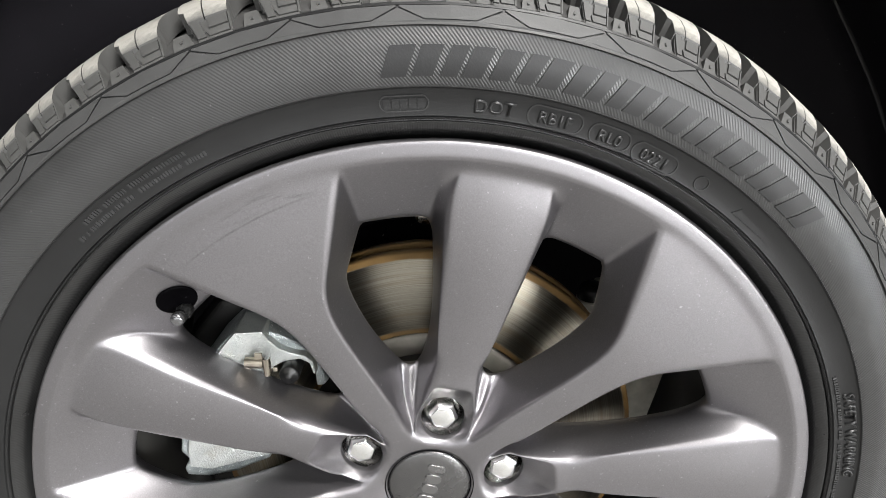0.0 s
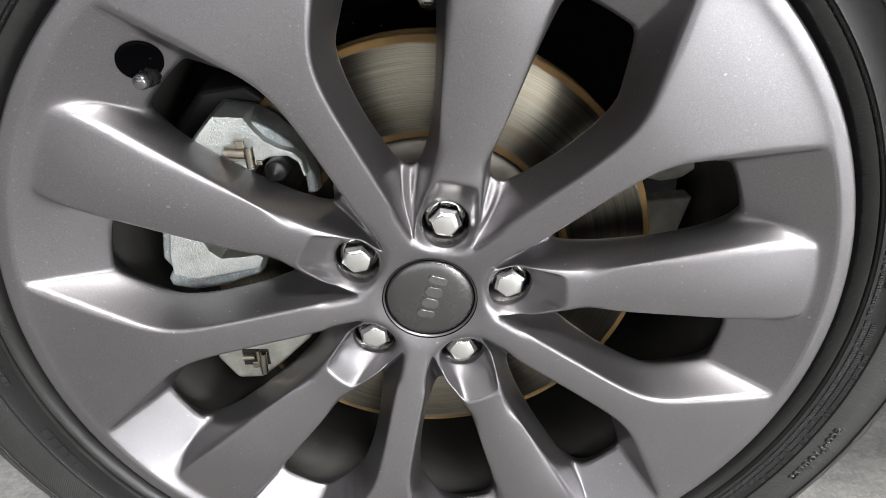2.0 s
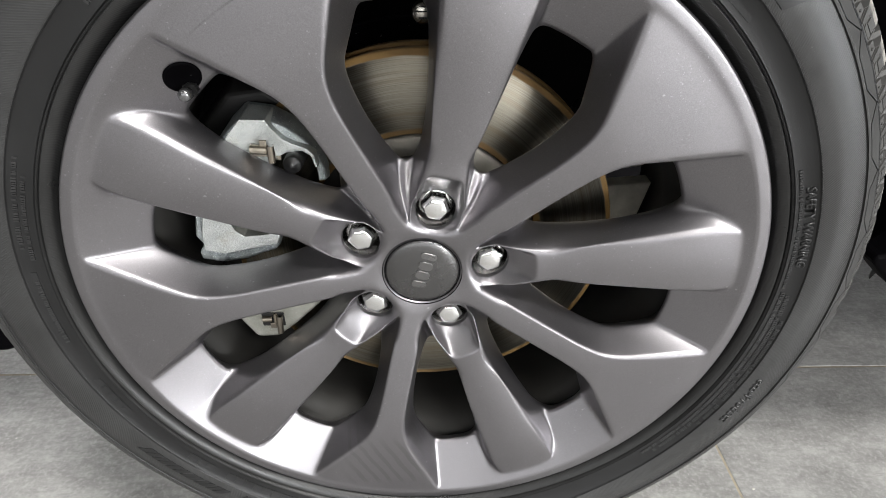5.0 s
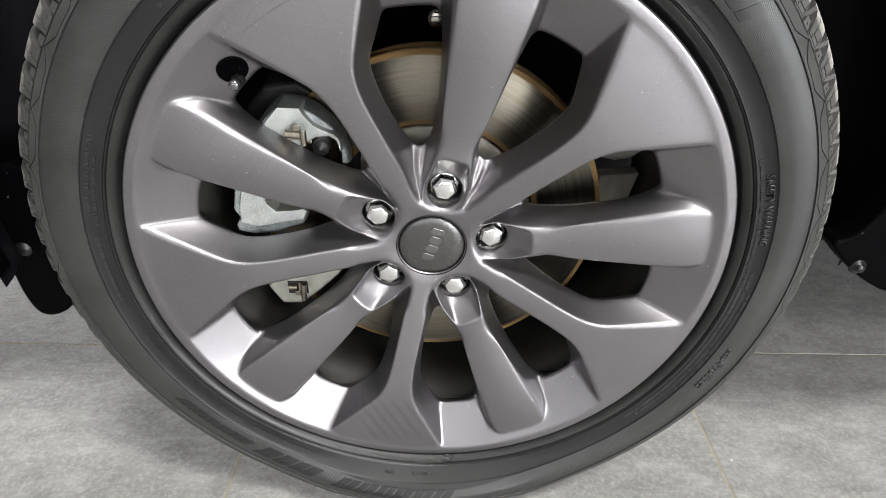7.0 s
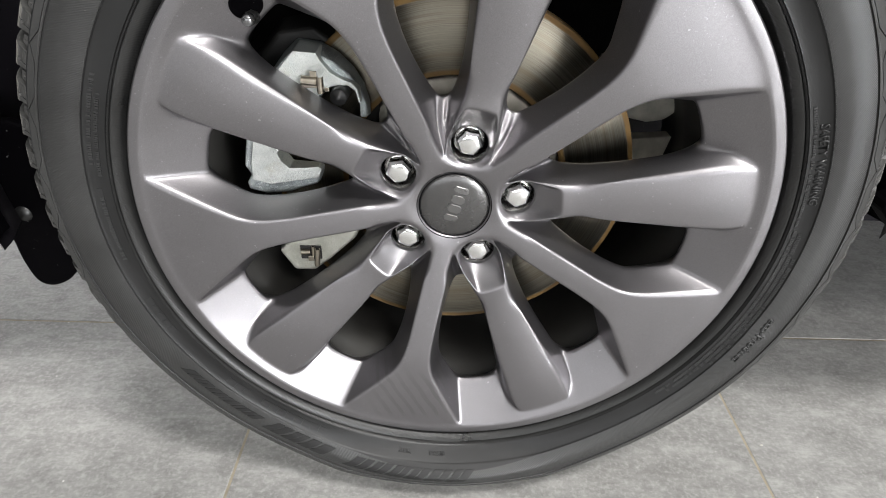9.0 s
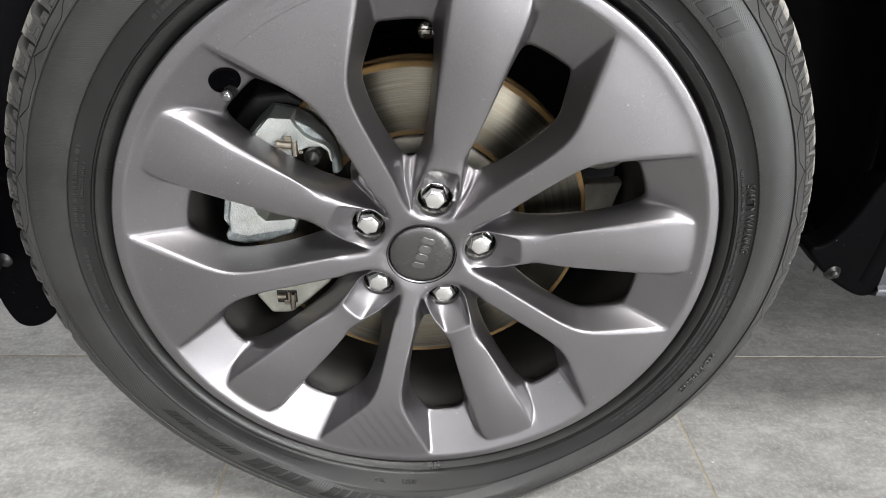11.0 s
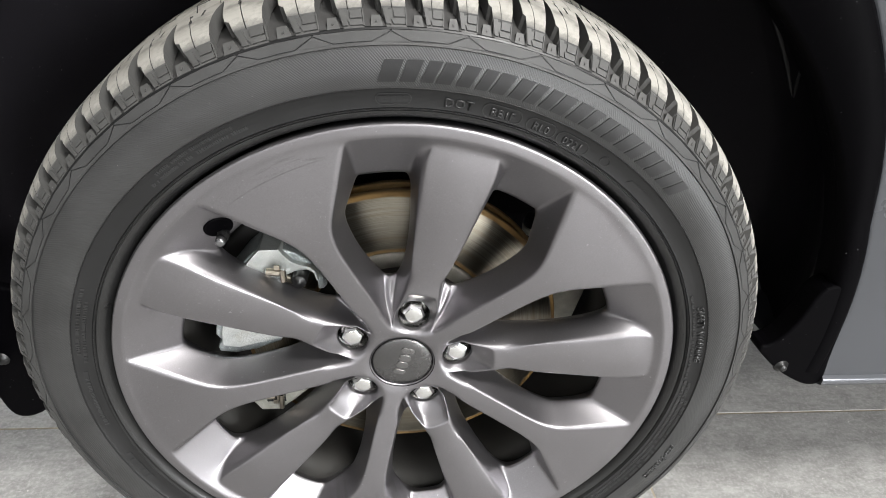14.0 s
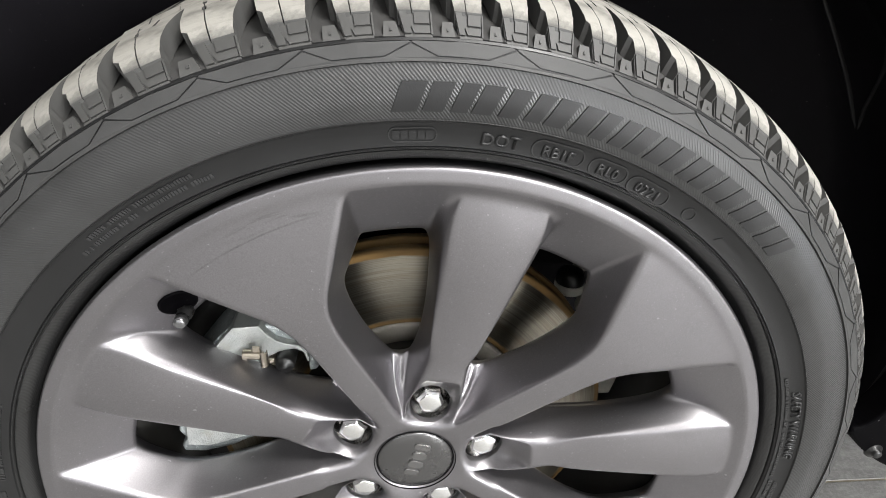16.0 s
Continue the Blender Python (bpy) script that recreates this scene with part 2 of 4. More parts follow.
def mat_plain(name, color, rough, metal=0.0, var=0.08, scale=8.0, bump=0.05):
    m = Mat(name, color, rough, metal)
    n = m.noise(scale, 5)
    m.to("Base Color", m.mix(m.span(n, 0.3, 0.7, 0, 1), tuple(v * (1 - var) for v in color), tuple(min(1, v * (1 + var)) for v in color)))
    m.to("Roughness", m.span(n, 0.3, 0.7, max(0.02, rough - 0.05), rough + 0.05))
    if bump:
        m.to("Normal", m.bump(m.noise(scale * 60, 3), bump, 0.0005))
    return m.m


RIM = mat_rim()
RUBBER = mat_rubber("tyre_sidewall_rubber", True, (0.0200, 0.0200, 0.0197), 0.40, 0.55)
BEAD = mat_rubber("ribbed_bead_rubber", "cross", (0.011, 0.011, 0.0108), 0.34, 0.5)
LETTER = mat_rubber("raised_letter_rubber", False, (0.0105, 0.0105, 0.0106), 0.46, 0.38)
WORD = mat_rubber("moulded_word_rubber", False, (0.0155, 0.0155, 0.0156), 0.38, 0.55)
CARCASS = mat_rubber("groove_rubber", False, (0.035, 0.034, 0.033), 0.75)
TREAD = mat_tread("dusty_tread_rubber", (0.10, 0.097, 0.089), (0.325, 0.312, 0.282))
CENTRE = mat_tread("brown_tread_rubber", (0.10, 0.094, 0.083), (0.29, 0.272, 0.235))
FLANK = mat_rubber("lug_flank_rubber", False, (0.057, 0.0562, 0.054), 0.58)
FACET = mat_rubber("shoulder_facet_rubber", False, (0.030, 0.0298, 0.0293), 0.48)
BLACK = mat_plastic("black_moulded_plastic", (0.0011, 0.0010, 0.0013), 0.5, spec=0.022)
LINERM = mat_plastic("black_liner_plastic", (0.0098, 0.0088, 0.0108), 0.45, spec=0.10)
# paler, glossier liner plastic puts in light the folds would catch
RIDGE = mat_plastic("lit_fold_plastic", (0.013, 0.0125, 0.0135), 0.42, spec=0.5)
DISC = mat_disc()
ZINC = mat_zinc("zinc_plated_cast_iron", (0.38, 0.40, 0.39), (0.56, 0.58, 0.555), 0.5, 0.2)
ZINCEDGE = mat_zinc("dull_zinc_cast_edge", (0.20, 0.225, 0.23), (0.44, 0.47, 0.47), 0.35, 0.6)
ZINCOLD = mat_zinc("brown_stained_zinc", (0.34, 0.34, 0.29), (0.52, 0.52, 0.47), 0.95, 0.2)
KNUCKLE = mat_plain("pale_passivated_zinc", (0.50, 0.485, 0.42), 0.5, 0.15, 0.25, 60, 0.2)
CHROME = mat_plain("polished_chrome", (0.86, 0.86, 0.85), 0.15, 1.0, 0.02, 30, 0.0)
CLIP = mat_plain("aged_spring_steel", (0.30, 0.27, 0.22), 0.3, 1.0, 0.3, 90)
STEEL = mat_plain("spring_steel", (0.55, 0.52, 0.47), 0.25, 1.0, 0.15, 60)
CAP = mat_plain("satin_grey_cap", (0.135, 0.133, 0.133), 0.26, 0.9, 0.03, 40, 0.03)
EMBLEM = mat_plain("bright_cap_edge", (0.20, 0.197, 0.196), 0.28, 0.9, 0.03, 40, 0.0)
WORN = mat_plain("dark_nickel", (0.22, 0.22, 0.225), 0.22, 0.9, 0.3, 200)
BORE = mat_plain("bare_machined_bore", (0.34, 0.33, 0.325), 0.24, 1.0, 0.15, 60)
HAT = mat_plain("grey_cast_hat", (0.25, 0.235, 0.205), 0.55, 0.7, 0.2, 50, 0.2)
VALVE = mat_plain("worn_valve_rubber", (0.010, 0.010, 0.010), 0.35)
BOLT = mat_plain("black_bolt", (0.006, 0.006, 0.006), 0.4, 0.0)
BARREL = mat_plastic("dark_barrel_paint", (0.026, 0.025, 0.023), 0.5, spec=0.25)
DARKIRON = mat_plain("dark_cast_iron", (0.008, 0.0075, 0.007), 0.6, 0.2, 0.3, 40)
BODY = mat_plain("grey_car_paint", (0.125, 0.13, 0.142), 0.24, 0.5, 0.03, 5, 0.0)
TILE = mat_tile()
GROUT = mat_plain("sandy_grout", (0.34, 0.30, 0.23), 0.85, 0, 0.2, 60, 0.2)
GRIT = mat_plain("pale_grit", (0.62, 0.60, 0.56), 0.8, 0, 0.2, 400, 0.1)
WALL = mat_plain("grey_wall_paint", (0.10, 0.10, 0.098), 0.7, 0, 0.03, 2)
CEILM = mat_plain("dark_grey_ceiling", (0.11, 0.11, 0.11), 0.8, 0, 0.03, 2)
FRAME = mat_plain("white_lamp_frame", (0.75, 0.75, 0.75), 0.4, 0, 0.03, 10)


# ---- mesh helpers ----
def part(name, bm, material, parent=None, label="", smooth=True, keep=False):
    """Links a bmesh as one mesh object, under a thing or a part."""
    if not keep:
        bmesh.ops.recalc_face_normals(bm, faces=bm.faces)
    me = bpy.data.meshes.new(name)
    bm.to_mesh(me)
    bm.free()
    for mm in material if isinstance(material, (list, tuple)) else [material]:
        me.materials.append(mm)
    if smooth:
        me.polygons.foreach_set("use_smooth", [True] * len(me.polygons))
    ob = new(name, me)
    ob.parent = parent
    if label:
        tagged(ob, label)
    return ob


def sharp(ob, degrees=35):
    """Breaks the smooth shading at edges steeper than this."""
    bm = bmesh.new()
    bm.from_mesh(ob.data)
    for e in bm.edges:
        e.smooth = not (len(e.link_faces) == 2 and e.calc_face_angle(0) > radians(degrees))
    bm.to_mesh(ob.data)
    bm.free()
    return ob


def bevel(ob, width, segments=2, degrees=30):
    mod = ob.modifiers.new("bevel", "BEVEL")
    mod.width, mod.segments, mod.limit_method, mod.angle_limit = width, segments, "ANGLE", radians(degrees)
    return ob


def thing(name, at=(0, 0, 0), label="", category="", **kw):
    ob = new(name)
    ob.location = at
    ob.empty_display_size = 0.05
    return tagged(ob, label, category, **kw)


def pol(r, deg, y):
    a = radians(deg)
    return Vector((r * math.cos(a), y, r * math.sin(a)))


def lathe(profile, n=180, shape=None, closed=False, a0=0.0, a1=360.0):
    """Turns (r, y) points round the wheel's axis."""
    bm = bmesh.new()
    full = abs(a1 - a0 - 360) < 1e-6
    rings = []
    for i in range(n if full else n + 1):
        a = a0 + (a1 - a0) * i / n
        ring = []
        for r, y in profile:
            v = pol(r, a, y)
            ring.append(bm.verts.new(shape(v) if shape else v))
        rings.append(ring)
    m = len(profile)
    for i in range(n):
        p, q = rings[i], rings[(i + 1) % len(rings)]
        for j in range(m if closed else m - 1):
            k = (j + 1) % m
            bm.faces.new((p[j], q[j], q[k], p[k]))
    return bm


def prism(points, y0, y1, shrink=1.0):
    """A plate with this (x, z) outline between two depths; its front may be a little smaller."""
    bm = bmesh.new()
    cx = sum(p[0] for p in points) / len(points)
    cz = sum(p[1] for p in points) / len(points)
    f = [bm.verts.new((cx + (x - cx) * shrink, y0, cz + (z - cz) * shrink)) for x, z in points]
    b = [bm.verts.new((x, y1, z)) for x, z in points]
    bm.faces.new(f)
    bm.faces.new(b[::-1])
    for i in range(len(points)):
        j = (i + 1) % len(points)
        bm.faces.new((f[i], b[i], b[j], f[j]))
    return bm


def box(cx, cy, cz, sx, sy, sz):
    bm = bmesh.new()
    bmesh.ops.create_cube(bm, size=1, matrix=Matrix.LocRotScale((cx, cy, cz), None, (sx, sy, sz)))
    return bm


# ---- the showroom ----
X0, X1, Y0, Y1 = -5.0, 5.0, -6.0, 5.0
floor = tagged(part("floor", box(0, -0.5, -0.0509, 10.4, 11.4, 0.1), GROUT, smooth=False), "grey stone-look tiled floor with sandy joints", "floor", kind="structure")
for nm, args in (("wall_east", (X1 + 0.1, -0.5, 1.6, 0.2, 11.0, 3.2)), ("wall_west", (X0 - 0.1, -0.5, 1.6, 0.2, 11.0, 3.2))):
    tagged(part(nm, box(*args), WALL, smooth=False), "plain grey painted showroom wall", "wall", kind="structure")


def window_wall(name, y, x0, x1, low, high):
    """A long wall with one wide window opening through it."""
    bm = bmesh.new()
    for a, b, z0, z1 in ((X0 - 0.2, x0, 0, CEIL), (x1, X1 + 0.2, 0, CEIL), (x0, x1, 0, low), (x0, x1, high, CEIL)):
        me = bpy.data.meshes.new("tmp")
        piece = box((a + b) / 2, y, (z0 + z1) / 2, b - a, 0.2, z1 - z0)
        piece.to_mesh(me)
        piece.free()
        bm.from_mesh(me)
        bpy.data.meshes.remove(me)
    return tagged(part(name, bm, WALL, smooth=False), "grey showroom wall with a wide window", "wall", kind="structure")


window_wall("wall_south", Y0 - 0.1, WIN_X0, WIN_X1, WIN_Z0, WIN_Z1)
window_wall("wall_north", Y1 + 0.1, NWIN_X0, NWIN_X1, NWIN_Z0, NWIN_Z1)
tagged(part("ceiling", box(0, -0.5, CEIL + 0.1, 10.4, 11.4, 0.2), CEILM, smooth=False), "plain dark grey showroom ceiling", "ceiling", kind="structure")
for x, y, lx, ly, watts in LAMPS:
    lamp = thing("ceiling_light", (x, y, CEIL), "long white recessed ceiling light panel", "ceiling light", group="ceiling lights")
    for dx, dy, sx, sy in ((-lx / 2 - 0.02, 0, 0.04, ly + 0.08), (lx / 2 + 0.02, 0, 0.04, ly + 0.08), (0, -ly / 2 - 0.02, lx, 0.04), (0, ly / 2 + 0.02, lx, 0.04)):
        part("frame", box(dx, dy, -0.025, sx, sy, 0.05), FRAME, lamp, smooth=False)


# ---- the rim ----
NUT0 = 78.7           # the top spoke's angle; spokes stand 72 degrees apart


def arm(ax, off, y):
    """A point by its place along and beside the wide arm, half a step from the spoke."""
    return (math.hypot(ax, off), 36 - math.degrees(math.atan2(off, ax)), y)


def spk(a, b, y):
    """A point by its place along and beside the spoke's middle line."""
    return (math.hypot(a, b), math.degrees(math.atan2(b, a)), y)


def face_y(ax):
    return -0.0055 - 0.187 * (ax - 0.03) if ax < 0.17 else -0.0317 - 0.046 * (ax - 0.17)


def rim_points():
    P = {}
    # rings of the outer lip, at each station round the half sector
    for i, s in enumerate((0.0, 5.2, 9.4, 15.5, 21.6, 28.5, 36.0)):
        P["X%d" % i] = (0.2500, s, 0.004)
        P["W%d" % i] = (0.2572, s, -0.024)
        P["O%d" % i] = (0.2592, s, -0.0335)
        P["N%d" % i] = (0.2575, s, -0.0362)
        P["I%d" % i] = (0.2500, s, -0.0362)
        P["L%d" % i] = (0.2478, s, -0.0352)
    P["L4"] = (0.2470, 21.4, -0.0352)
    # wide arm: edge C-E-K-A, middle line G
    C = Vector((0.2470 * math.cos(radians(14.6)), 0.2470 * math.sin(radians(14.6))))
    K = Vector((0.1695, 0.0120))
    for i, f in ((1, 0.33), (2, 0.70)):
        q = C.lerp(K, f)
        P["E%d" % i] = arm(q.x, q.y, face_y(q.x) - 0.0008)
    P["K"] = arm(K.x, K.y, face_y(K.x))
    P["A3"] = arm(0.128, 0.0112, face_y(0.128))
    P["A2"] = arm(0.092, 0.0110, face_y(0.092))
    P["A1"] = arm(0.068, 0.0105, face_y(0.068))
    P["A0"] = arm(0.0450, 0.0100, face_y(0.0450))
    for i, ax in enumerate((0.0440, 0.066, 0.092, 0.128, 0.168, 0.194, 0.222)):
        P["G%d" % i] = arm(ax, 0, face_y(ax) - 0.0006)
    # foot of the walls round the window: hole edge H
    HO, HK = Vector((0.2068 * math.cos(radians(14.3)), 0.2068 * math.sin(radians(14.3)))), Vector((0.1690, 0.0218))
    P["HO"] = arm(HO.x, HO.y, -0.0065)
    for i, f in ((1, 0.36), (2, 0.72)):
        q = HO.lerp(HK, f)
        P["H%d" % i] = arm(q.x, q.y, -0.0065 + 0.0065 * f)
    P["HK"] = arm(HK.x, HK.y, 0.0005)
    P["H3"] = arm(0.128, 0.0172, 0.0095)
    P["HI"] = arm(0.0890, 0.0212, 0.0215)
    for top, low, mid in (("L4", "HO", "M4"), ("E1", "H1", "F1"), ("E2", "H2", "F2"), ("K", "HK", "FK"), ("A3", "H3", "F3"), ("A2", "HI", "F4")):
        a, b = pol(*P[top]), pol(*P[low])
        q = a.lerp(b, 0.5)
        P[mid] = (math.hypot(q.x, q.z), math.degrees(math.atan2(q.z, q.x)), q.y)
    # spoke: middle line C, top edge T, foot B
    for i, (a, b, y) in enumerate(((0.1050, 0.0143, -0.0152), (0.145, 0.0194, -0.0207), (0.188, 0.0231, -0.0278), (0.2220, 0.0280, -0.0304), (0.2396, 0.0262, -0.0306))):
        P["T%d" % i] = spk(a, b, y)
        P["C%d" % i] = spk(a + (0.0025 if i == 4 else 0), 0, y - (0.0008, 0.0022, 0.0028, 0.0026, 0.0008)[i])
    # a narrow chamfer runs along the spoke's edge and widens outward
    for i, (a, b, y) in enumerate(((0.145, 0.0208, -0.0192), (0.188, 0.0262, -0.0245), (0.2215, 0.0314, -0.0262)), 1):
        P["t%d" % i] = spk(a, b, y)
    for i, (a, b, y) in enumerate(((0.0880, 0.0228, 0.0215), (0.112, 0.0200, 0.0165), (0.155, 0.0246, 0.0068), (0.2035, 0.0352, -0.0055))):
        P["B%d" % i] = spk(a, b, y)
    P["M2"] = spk(0.2335, 0.0345, -0.0255)
    P["B4"] = spk(0.2180, 0.0366, -0.0150)
    P["M3"] = (0.2290, 15.4, -0.0215)
    P["HM"] = (0.2068, 15.6, -0.0060)
    # hub: cap seat, nut bore, valley
    for i, s in enumerate((0, 18, 36)):
        P["Q%d" % i] = (0.0305, s, 0.008)
        P["Z%d" % i] = (0.0312, s, -0.0040)
        P["Y%d" % i] = (0.0322, s, -0.0052)
    P["U0"] = (0.0352, 0, -0.0052)
    P["U1"] = (0.0390, 19.5, -0.0072)
    P["U2"] = (0.0400, 36, -0.0076)
    mouth = ((0.0724, 0, 0.0042), (0.0674, 0.0122, 0.0036), (0.0555, 0.0174, 0.0018), (0.0436, 0.0127, -0.0030), (0.0386, 0, -0.0040))
    floor_ = ((0.0714, 0), (0.0666, 0.0115), (0.0552, 0.0164), (0.0438, 0.0117), (0.0390, 0))
    for i in range(5):
        a, b, y = mouth[i]
        f, g = floor_[i]
        P["R%d" % i] = spk(a, b, y)
        P["D%d" % i] = spk(a + (f - a) * 0.22, b + (g - b) * 0.22, y + 0.0025)
        P["V%d" % i] = spk(f, g, 0.030)
    # ridges that run from the spoke's top edges round the nut
    P["J1"] = spk(0.0815, 0.0176, -0.0126)
    P["J2"] = spk(0.0600, 0.0207, -0.0070)
    P["SC"] = spk(0.0912, 0, -0.0156)
    P["S1"] = spk(0.0908, 0.0134, -0.0146)
    P["S2"] = spk(0.0745, 0.0164, -0.0108)
    P["PC"] = spk(0.0825, 0, -0.0060)
    P["P0"] = spk(0.0822, 0.0114, -0.0056)
    P["P1"] = spk(0.0735, 0.0144, 0.0008)
    P["V9"] = (0.0705, 17.4, 0.0165)
    P["V8"] = (0.0705, 26.9, 0.0165)
    # a rounded rib stands in the valley between spoke and arm and runs up to the hub
    P["BM"] = (0.0895, 18.8, 0.0165)
    P["VM"] = (0.0700, 22.0, 0.0022)
    P["VT"] = (0.0510, 20.4, -0.0010)
    return P


RIM_FACES = """
X0 X1 W1 W0|X1 X2 W2 W1|X2 X3 W3 W2|X3 X4 W4 W3|X4 X5 W5 W4|X5 X6 W6 W5
W0 W1 O1 O0|W1 W2 O2 O1|W2 W3 O3 O2|W3 W4 O4 O3|W4 W5 O5 O4|W5 W6 O6 O5
O0 O1 N1 N0|O1 O2 N2 N1|O2 O3 N3 N2|O3 O4 N4 N3|O4 O5 N5 N4|O5 O6 N6 N5
N0 N1 I1 I0|N1 N2 I2 I1|N2 N3 I3 I2|N3 N4 I4 I3|N4 N5 I5 I4|N5 N6 I6 I5
I0 I1 L1 L0|I1 I2 L2 L1|I2 I3 L3 L2|I3 I4 L4 L3|I4 I5 L5 L4|I5 I6 L6 L5
L4 L5 G6 E1|L5 L6 G6|E1 G6 G5 E2|E2 G5 G4 K|K G4 G3 A3|A3 G3 G2 A2|A2 G2 G1 A1|A1 G1 G0 A0|A0 G0 U2 U1
L4 E1 F1 M4|E1 E2 F2 F1|E2 K FK F2|K A3 F3 FK|A3 A2 F4 F3
M4 F1 H1 HO|F1 F2 H2 H1|F2 FK HK H2|FK F3 H3 HK|F3 F4 HI H3
L0 L1 T4 C4|L1 L2 M2 T4|L2 L3 M3 M2|L3 L4 M4 M3|M2 M3 HM B3 B4|M3 M4 HO HM
C4 T4 T3 C3|C3 T3 T2 C2|C2 T2 T1 C1|C1 T1 T0 C0|T4 M2 B4 t3|T4 t3 T3|t3 B4 B3 t2|T3 t3 t2 T2|t2 B3 B2 t1|T2 t2 t1 T1|t1 B2 B1 T0|T1 t1 T0|T0 B1 B0 J1
C0 T0 S1 SC|T0 J1 S2 S1|SC S1 P0 PC|S1 S2 P1 P0|PC P0 P1 R1 R0|J1 J2 S2|S2 J2 R2 R1 P1|J2 A0 R3 R2|A0 U1 U0 R4 R3|J1 B0 V9 J2|B0 BM VM V9|BM HI V8 VM|V8 HI F4 A1|F4 A2 A1|J2 V9 VM VT|VT VM V8 A0|J2 VT A0|V8 A1 A0
Q0 Q1 Z1 Z0|Q1 Q2 Z2 Z1|Z0 Z1 Y1 Y0|Z1 Z2 Y2 Y1|Y0 Y1 U1 U0|Y1 Y2 U2 U1
R0 R1 D1 D0|R1 R2 D2 D1|R2 R3 D3 D2|R3 R4 D4 D3|D0 D1 V1 V0|D1 D2 V2 V1|D2 D3 V3 V2|D3 D4 V4 V3
"""
# runs of edges that stay crisp, and how crisp
RIM_CREASES = (("N0 N1 N2 N3 N4 N5 N6", 0.42), ("O0 O1 O2 O3 O4 O5 O6", 0.4), ("I0 I1 I2 I3 I4", 0.35), ("L0 L1 L2 L3 L4", 0.90), ("L4 E1 E2", 0.85), ("E2 K A3", 0.72),
               ("A3 A2 A1", 0.58), ("A1 A0 U1 U0", 0.3), ("L4 M4 HO", 0.62), ("HI H3 HK H2 H1 HO", 0.97), ("HO HM B3 B2 B1 B0", 0.97), ("B0 BM HI", 0.8), ("T0 T1 T2", 0.3), ("T2 T3 T4", 0.5), ("T0 t1 t2 t3 T4", 0.4), ("T4 C4", 0.4), ("B0 V9", 0.12), ("HI V8", 0.12),
               ("B3 B4 M2", 0.5), ("R0 R1", 0.5), ("R1 R2 R3 R4", 0.75), ("D0 D1 D2 D3 D4", 0.3), ("SC S1 S2", 0.55), ("S2 J2", 0.4), ("PC P0 P1", 0.15), ("Z0 Z1 Z2", 0.7), ("Y0 Y1 Y2", 0.4), ("T0 J1 J2 A0", 0.25))


def build_rim(parent):
    P = rim_points()
    quads = [f.split() for line in RIM_FACES.split("\n") for f in line.split("|") if f.strip()]
    loop = "HI H3 HK H2 H1 HO HM B3 B2 B1 B0 BM".split()
    # behind the window's edge the metal draws back, so that only the edge is seen
    back = {}
    for n in loop:
        r, s, y = P[n]
        lat = math.degrees(0.007 / r)
        if n in ("HO", "HM"):
            back[n] = (r + 0.008, s, y + 0.010)
        elif n == "BM":
            back[n] = (r - 0.005, s, y + 0.012)
        elif n == "B3":
            back[n] = (r + 0.007, s - 0.5 * lat, y + 0.010)
        elif n[0] == "H":
            back[n] = (r - (0.005 if n == "HI" else 0), s + lat, y + 0.010)
        else:
            back[n] = (r - (0.005 if n == "B0" else 0), s - lat, y + 0.010)
    for n in loop:
        P["b" + n] = back[n]
    for a, b in zip(loop, loop[1:] + loop[:1]):
        quads.append([a, b, "b" + b, "b" + a])
    bm = bmesh.new()
    crease = bm.edges.layers.float.new("crease_edge")
    corner = bm.verts.layers.float.new("crease_vert")
    found = {}

    def vert(co):
        key = tuple(round(c / 2e-5) for c in co)
        if key in found:
            return found[key]
        found[key] = bm.verts.new(co)
        return found[key]

    wanted = []
    for k in range(5):
        for side in (1, -1):
            def at(n):
                r, s, y = P[n]
                return vert(pol(r, NUT0 + 72 * k + side * s, y))
            for f in quads:
                vs = [at(n) for n in f]
                try:
                    face = bm.faces.new(vs if side > 0 else vs[::-1])
                    face.material_index = 1 if all(n[0] in "DV" and n not in ("V8", "V9") for n in f) else 0
                except ValueError:
                    pass
            for run, c in RIM_CREASES:
                ns = run.split()
                wanted += [(at(a), at(b), c) for a, b in zip(ns, ns[1:])]
            for n, c in (("HO", 0.95), ("B3", 0.8), ("L4", 0.5), ("M4", 0.4), ("S1", 0.3)):
                at(n)[corner] = c
    bmesh.ops.remove_doubles(bm, verts=bm.verts, dist=1e-4)
    bm.verts.ensure_lookup_table()
    for a, b, c in wanted:
        if a.is_valid and b.is_valid:
            e = bm.edges.get((a, b))
            if e:
                e[crease] = c
    ob = part("rim", bm, [RIM, BORE], parent, "satin graphite alloy rim with ten spokes")
    mod = ob.modifiers.new("smooth", "SUBSURF")
    mod.levels = mod.render_levels = 3
    mod.boundary_smooth = "PRESERVE_CORNERS"
    return ob


wheel = thing("wheel", (0, 0, HUB), "satin graphite alloy wheel with black all-season tyre", "wheel")
rim = build_rim(wheel)
part("barrel", lathe([(0.2500, 0.000), (0.2420, 0.012), (0.2150, 0.022), (0.2140, 0.060), (0.2200, 0.100), (0.2280, 0.160), (0.2440, 0.168), (0.2560, 0.176),
                      (0.2590, 0.182), (0.2590, 0.176), (0.2420, 0.172), (0.2360, 0.160)], 120), BARREL, wheel, "dark painted inner rim barrel")
part("hub_pad", lathe([(0.0, 0.020), (0.074, 0.026), (0.078, 0.034), (0.080, 0.046), (0.0, 0.046)], 60), BARREL, wheel, "dark mounting pad behind the spokes")


